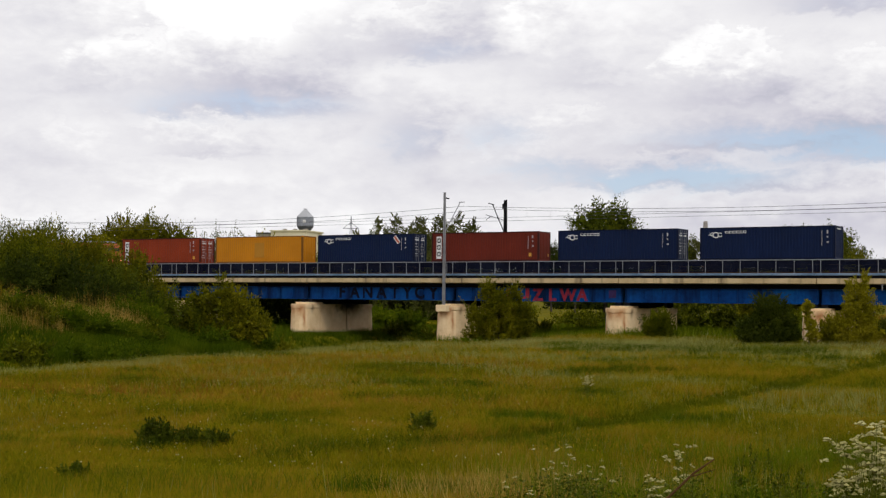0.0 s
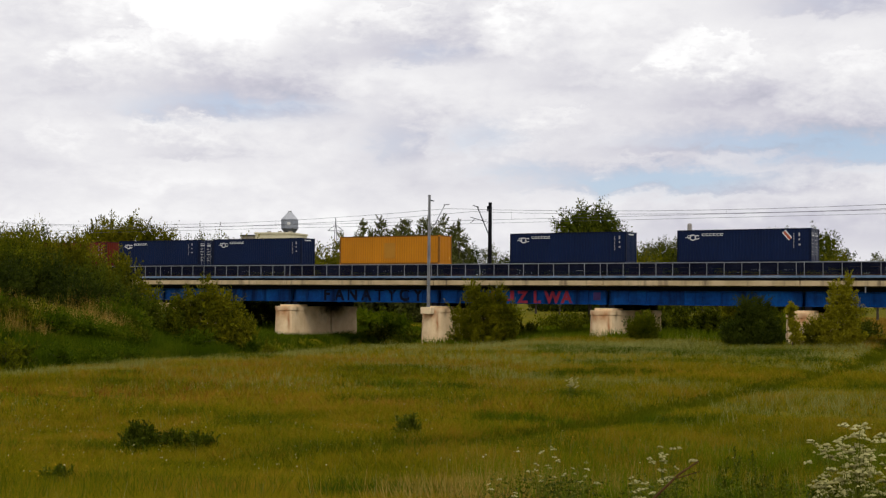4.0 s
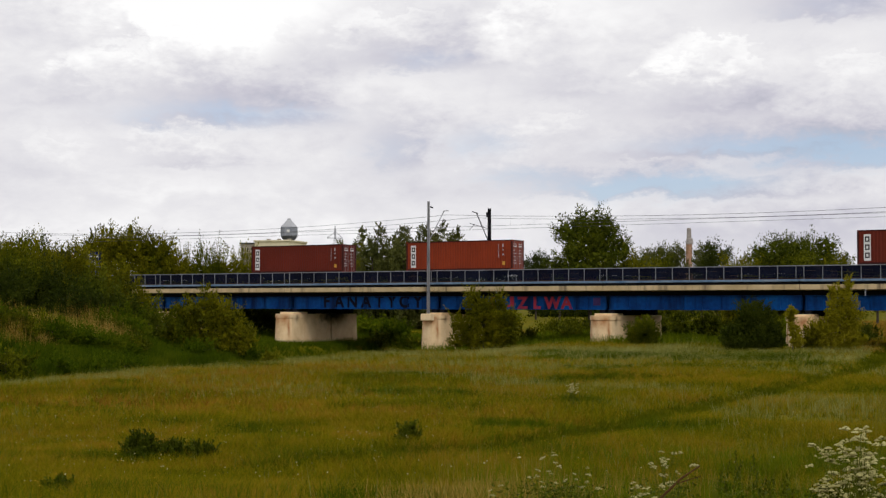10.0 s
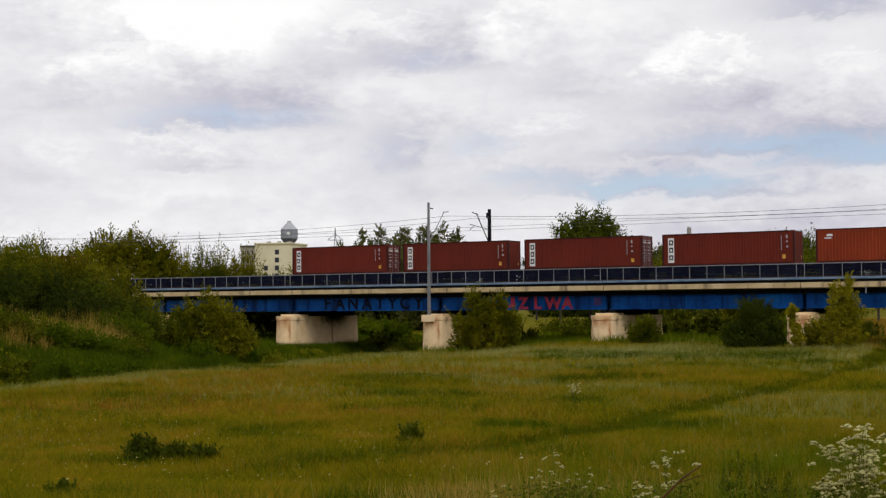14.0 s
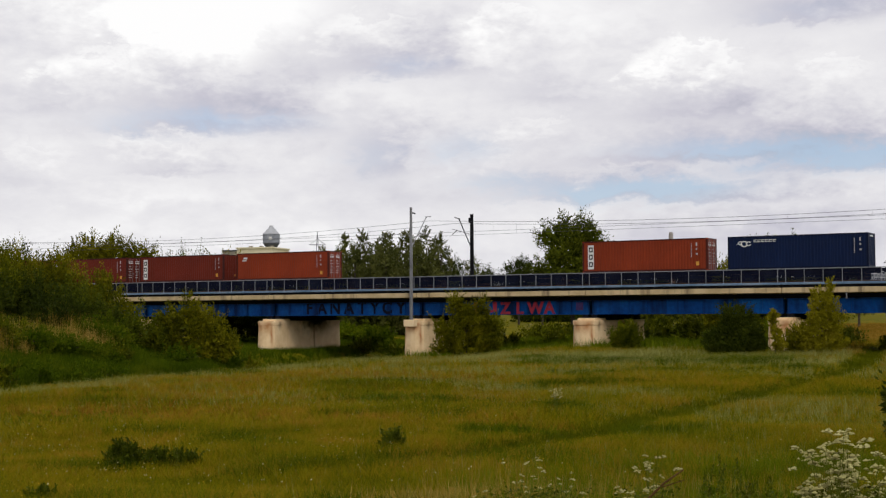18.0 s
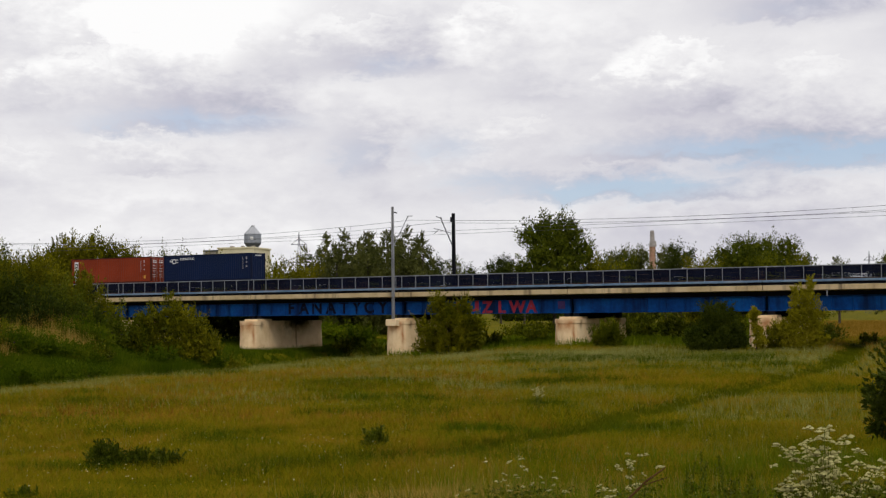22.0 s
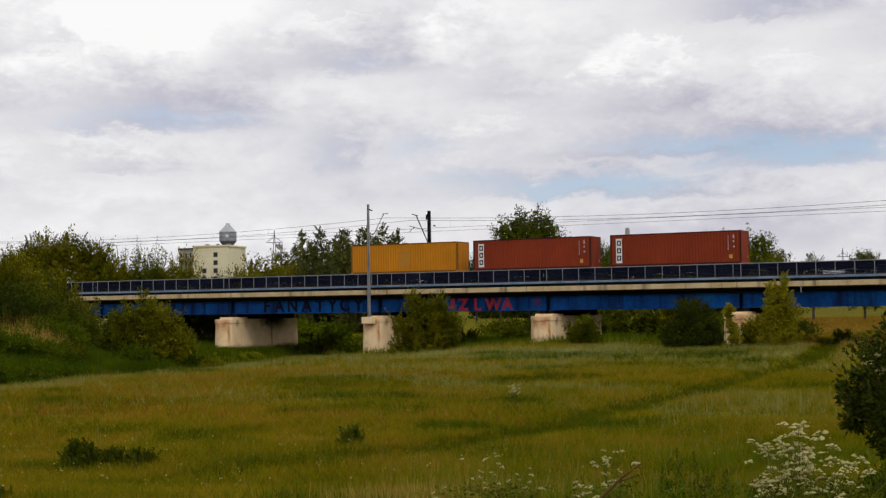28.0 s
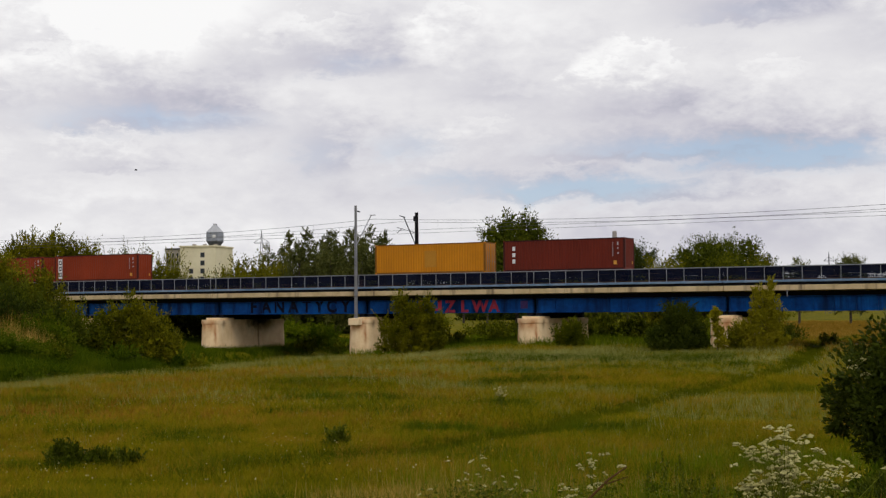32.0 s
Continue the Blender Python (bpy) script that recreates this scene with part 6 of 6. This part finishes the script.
def umbel_plant(az, r, h, n, seed, spread=0.35, size=0.057, label="white cow parsley in bloom with flat flower heads", group="cow parsley"):
    """A plant with branching stems and flat white flower heads."""
    rng = np.random.default_rng(seed)
    x, y = at(az, r)
    t = thing("cow_parsley", pose(x, y, float(ground_z(x, y))), label, "wild flower", group)
    bm, heads = bmesh.new(), []
    for _ in range(n):
        a, k = rng.uniform(0, 6.28), abs(rng.normal(0, spread))
        top = Vector((k * math.cos(a), k * math.sin(a), h * rng.uniform(0.62, 1.0) - 0.25 * k))
        mid = Vector((top.x * 0.4, top.y * 0.4, top.z * 0.6))
        tube(bm, (top.x * 0.15, top.y * 0.15, 0), mid, 0.004, 0.003, 4)
        tube(bm, mid, top, 0.003, 0.002, 4)
        heads.append(top)
    part("stems", bm, M["stem"], t)
    k = np.arange(6)
    a_ = 2 * math.pi * k / 6
    fan = np.stack((0 * k, 1 + k, 1 + (k + 1) % 6), 1)
    for c in heads:
        n_ = rng.integers(8, 13)
        big = size * rng.uniform(0.6, 1.15)
        rr, ph = big * np.sqrt(rng.uniform(0.02, 1, n_)), rng.uniform(0, 6.28, n_)
        tilt = rng.normal(0, 0.25, 2)
        vs, fs = [], []
        for q, (r_, p_) in enumerate(zip(rr, ph)):
            ox, oy = r_ * math.cos(p_), r_ * math.sin(p_)
            oz = -0.45 * r_ * r_ / big + tilt[0] * ox + tilt[1] * oy
            s_ = big * rng.uniform(0.20, 0.36)
            ring = np.stack((c.x + ox + s_ * np.cos(a_ + p_), c.y + oy + s_ * np.sin(a_ + p_), c.z + oz - 0.35 * s_ + 0 * a_), 1)
            vs.append(np.vstack(((c.x + ox, c.y + oy, c.z + oz + 0.4 * s_), ring)))
            fs.append(fan + 7 * q)
            fs.append(np.array([[7 * n_, 7 * q + 1, 7 * q + 4]]))
        vs.append(np.array([[c.x, c.y, c.z - 0.5 * big]]))
        part("flower_head", mesh_np("flower_head", np.vstack(vs), np.vstack(fs)), M["white_flower"], t)
    rng2 = np.random.default_rng(seed + 500)
    cs = np.stack((rng2.normal(0, spread * 0.9, 110), rng2.normal(0, spread * 0.9, 110), rng2.uniform(0.05, h * 0.62, 110)), 1)
    v, f = leaf_cloud(rng2, cs, 0.06, 9, 0.030)
    part("leaves", mesh_np("leaves", v, f), M["leaf_green"], t)
    return t


umbel_plant(16.3, 9.5, 1.12, 34, 141, 0.22)
umbel_plant(17.1, 9.2, 1.18, 40, 142, 0.20)
umbel_plant(18.1, 9.6, 1.00, 34, 143, 0.22)
umbel_plant(15.6, 9.4, 0.80, 14, 144, 0.15)
umbel_plant(9.3, 12.5, 0.92, 16, 145, 0.20, size=0.045)
umbel_plant(8.6, 12.0, 0.66, 12, 146, 0.16, size=0.045)
umbel_plant(4.2, 13.0, 0.90, 15, 147, 0.26, size=0.030)
umbel_plant(5.4, 13.4, 0.80, 9, 150, 0.20, size=0.030)
umbel_plant(2.6, 12.5, 0.60, 8, 148, 0.18, size=0.030)
umbel_plant(5.5, 52, 1.10, 26, 149, 0.22, size=0.075, label="white flowering umbel plant standing in the meadow")


def dead_branch():
    x, y = at(9.95, 11.6)
    t = thing("dead_branch", pose(x, y, float(ground_z(x, y))), "bare brown dead branch sticking out of the grass", "branch")
    bm = bmesh.new()
    tube(bm, (-0.26, 0, 0.40), (0.0, 0, 0.65), 0.012, 0.010, 6)
    tube(bm, (0.0, 0, 0.65), (0.17, 0.02, 0.76), 0.010, 0.006, 6)
    tube(bm, (-0.26, 0, 0.40), (-0.62, 0, -0.05), 0.013, 0.014, 6)
    tube(bm, (-0.04, 0, 0.61), (0.17, -0.03, 0.68), 0.007, 0.003, 6)
    part("wood", bm, M["twig"], t)


dead_branch()

# ---- far buildings ----


def build_block():
    x, y = at(-7.80, 430)
    b = thing("apartment_block", pose(x, y, 0, 0, 0, -16), "cream rendered apartment block with small dark windows", "building")
    w, d, h = 12.0, 14.0, 24.6
    part("wall", boxes((0, w, 0, d, -1, h)), M["facade"], b, "cream rendered gable wall")
    part("roof", bevelled(boxes((-0.3, w + 0.3, -0.3, d + 0.3, h, h + 0.5)), 0.05), M["facade"], b)
    side = part("side_wall", boxes((-5.2, -0.004, 1.0, d, -1, h - 0.6)), M["facade_dark"], b, "grey recessed side with balconies")
    part("side_roof", boxes((-5.5, -0.05, 0.7, d + 0.2, h - 0.6, h - 0.2)), M["roofing"], b)
    for row in range(6):
        z = 8.8 + row * 2.5
        for xx in (3.0, 6.8):
            if xx == 3.0 and row in (4, 5):
                continue
            f = part("window", boxes((xx, xx + 1.5, -0.05, -0.004, z, z + 1.6)), M["facade_dark"], b)
            part("pane", boxes((xx + 0.12, xx + 1.38, -0.07, -0.052, z + 0.12, z + 1.48)), M["glass"], f)
        for k in range(3):
            xx = -4.8 + k * 1.6
            f = part("window", boxes((xx, xx + 0.8, 0.93, 0.996, z, z + 1.7)), M["facade"], b)
            part("pane", boxes((xx + 0.1, xx + 0.7, 0.90, 0.928, z + 0.1, z + 1.6)), M["glass"], f)
        part("balcony", boxes((-5.0, -0.2, 0.3, 0.89, z - 0.5, z - 0.1)), M["facade_dark"], b)
    for xx in (2.4, 6.0, 9.6):
        part("roof_vent", boxes((xx, xx + 1.0, 4, 5, h + 0.504, h + 1.1)), M["facade_dark"], b)


def build_water_tower():
    x, y = at(-6.37, 470)
    t = thing("water_tower", pose(x, y, 0), "grey faceted water tower with a conical roof", "water tower")
    n = 8

    def ring(r, z):
        return [(r * math.cos(2 * math.pi * (k + 0.5) / n), r * math.sin(2 * math.pi * (k + 0.5) / n), z) for k in range(n)]
    bm = bmesh.new()
    rings_mesh(bm, [ring(1.3, -1), ring(1.2, 27.1)])
    part("shaft", bm, M["tower_shade"], t)
    bm = bmesh.new()
    rings_mesh(bm, [ring(2.0, 27.1), ring(3.0, 28.4)])
    part("tank_base", bm, M["tower_shade"], t, "grey tapering underside darkened for shade")
    bm = bmesh.new()
    rings_mesh(bm, [ring(3.05, 28.42), ring(3.05, 31.6)])
    part("tank", bm, M["tower"], t)
    bm = bmesh.new()
    rings_mesh(bm, [ring(3.12, 31.62), ring(0.85, 34.0), ring(0.7, 34.1), ring(0.65, 34.6)])
    part("tank_roof", bm, M["tower_pale"], t)
    part("emblem", boxes((-0.5, 0.5, -3.0, -2.84, 29.6, 30.6)), M["plate"], t, "pale emblem", m=pose(0, 0, 0))


def build_chimney():
    x, y = at(10.36, 500)
    c = thing("factory_chimney", pose(x, y, 0), "old brick chimney with a pale broken top", "chimney")
    n = 14

    def ring(r, z, dx=0.0):
        return [(dx + r * math.cos(2 * math.pi * k / n), r * math.sin(2 * math.pi * k / n), z) for k in range(n)]
    bm = bmesh.new()
    rings_mesh(bm, [ring(1.45, -1), ring(1.15, 27.4)])
    part("lower_shaft", bm, M["brick"], c)
    bm = bmesh.new()
    rings_mesh(bm, [ring(1.30, 27.4, 0.2), ring(1.38, 27.8, 0.25), ring(1.22, 29.4, 0.2), ring(0.9, 29.7, 0.1)])
    part("collar", bm, M["chimney_grey"], c, "pale render collar")
    bm = bmesh.new()
    rings_mesh(bm, [ring(0.88, 29.7), ring(0.82, 32.8), ring(0.62, 33.4)])
    part("upper_shaft", bm, M["chimney_grey"], c)


def build_pylon(az, r, h, w, label):
    x, y = at(az, r)
    t = thing("power_pylon", pose(x, y, 0, 0, 0, 12), label, "pylon", "distant pylons")
    bm = bmesh.new()
    q = 0.16 * r / 700
    for sx in (-1, 1):
        tube(bm, (sx * w * 0.22, 0, 0), (sx * w * 0.06, 0, h * 0.62), q, n=4)
        tube(bm, (sx * w * 0.06, 0, h * 0.62), (0, 0, h), q, n=4)
    for k in range(8):
        z0, z1 = h * 0.08 * k, h * 0.08 * (k + 1)
        a0, a1 = w * (0.22 - 0.16 * z0 / (h * 0.62)), w * (0.22 - 0.16 * z1 / (h * 0.62))
        tube(bm, (-a0, 0, z0), (a1, 0, z1), q * 0.6, n=4)
        tube(bm, (a0, 0, z0), (-a1, 0, z1), q * 0.6, n=4)
    part("lattice", bm, M["wire"], t)
    for z, half in ((h * 0.66, 0.5), (h * 0.86, 0.24)):
        bm = bmesh.new()
        tube(bm, (-w * half, 0, z), (w * half, 0, z), q, n=4)
        tube(bm, (-w * half, 0, z), (0, 0, z + h * 0.07), q * 0.7, n=4)
        tube(bm, (w * half, 0, z), (0, 0, z + h * 0.07), q * 0.7, n=4)
        part("cross_arm", bm, M["wire"], t)


build_block()
build_water_tower()
build_chimney()
build_pylon(-4.45, 700, 46, 17, "distant lattice power pylon above the trees")
build_pylon(19.0, 760, 36, 14, "distant lattice power pylon above the trees")
build_pylon(16.0, 800, 34, 4, "distant slim lattice mast above the trees")


def build_bird():
    t = thing("bird", pose(138, 90, 18, 0, 0, 90), "small dark bird in flight over the meadow", "bird")
    bm = bmesh.new()
    rings_mesh(bm, [[(r * math.cos(k), y, r * 0.8 * math.sin(k)) for k in np.linspace(0, 6.28, 9)[:-1]] for y, r in ((-0.10, 0.008), (-0.05, 0.028), (0.02, 0.034), (0.08, 0.022), (0.12, 0.006))])
    part("body", bm, M["dark_steel"], t)
    for s in (-1, 1):
        bm = bmesh.new()
        tips = [bm.verts.new(p) for p in ((s * 0.02, 0.04, 0.02), (s * 0.02, -0.04, 0.02), (s * 0.14, -0.05, 0.07), (s * 0.22, -0.02, 0.05), (s * 0.13, 0.05, 0.075))]
        bm.faces.new(tips)
        bmesh.ops.solidify(bm, geom=bm.faces[:], thickness=0.008)
        part("wing", bm, M["dark_steel"], t)
    return t


BIRD = build_bird()
BIRD_TWO = copy_thing(BIRD, pose(360, 200, 6, 0, 0, 90))


def motions():
    """The train rolls to the left through the whole clip, and two birds cross the sky."""
    for ob, s, z in MOVERS:
        walk(ob, [(t, line_pose(s - shift(t), 0, z)) for t in range(0, 33)])
    walk(BIRD, [(t, pose(x, 90, z, 0, 0, 90)) for t, x, z in ((0, 138, 22), (16, 62, 18), (22, 33, 12), (25, 18.5, 9.3), (27.5, 6.4, 9.3), (29.5, -5.0, 11.7), (30.5, -9.9, 12.6), (31, -12.2, 12.7), (31.5, -14.0, 13.0), (32, -15.2, 13.4))])
    walk(BIRD_TWO, [(t, pose(x, 200, z, 0, 0, 90)) for t, x, z in ((0, 360, 6), (20, 120, 6), (28, 26, 6.5), (30, 1.5, 7.5), (30.6, -6.0, 15.5), (30.8, -8.5, 18.1), (31, -10.9, 19.2), (31.2, -13.6, 15.9), (31.6, -18.6, 9.5), (32, -23.6, 6.0))])


motions()
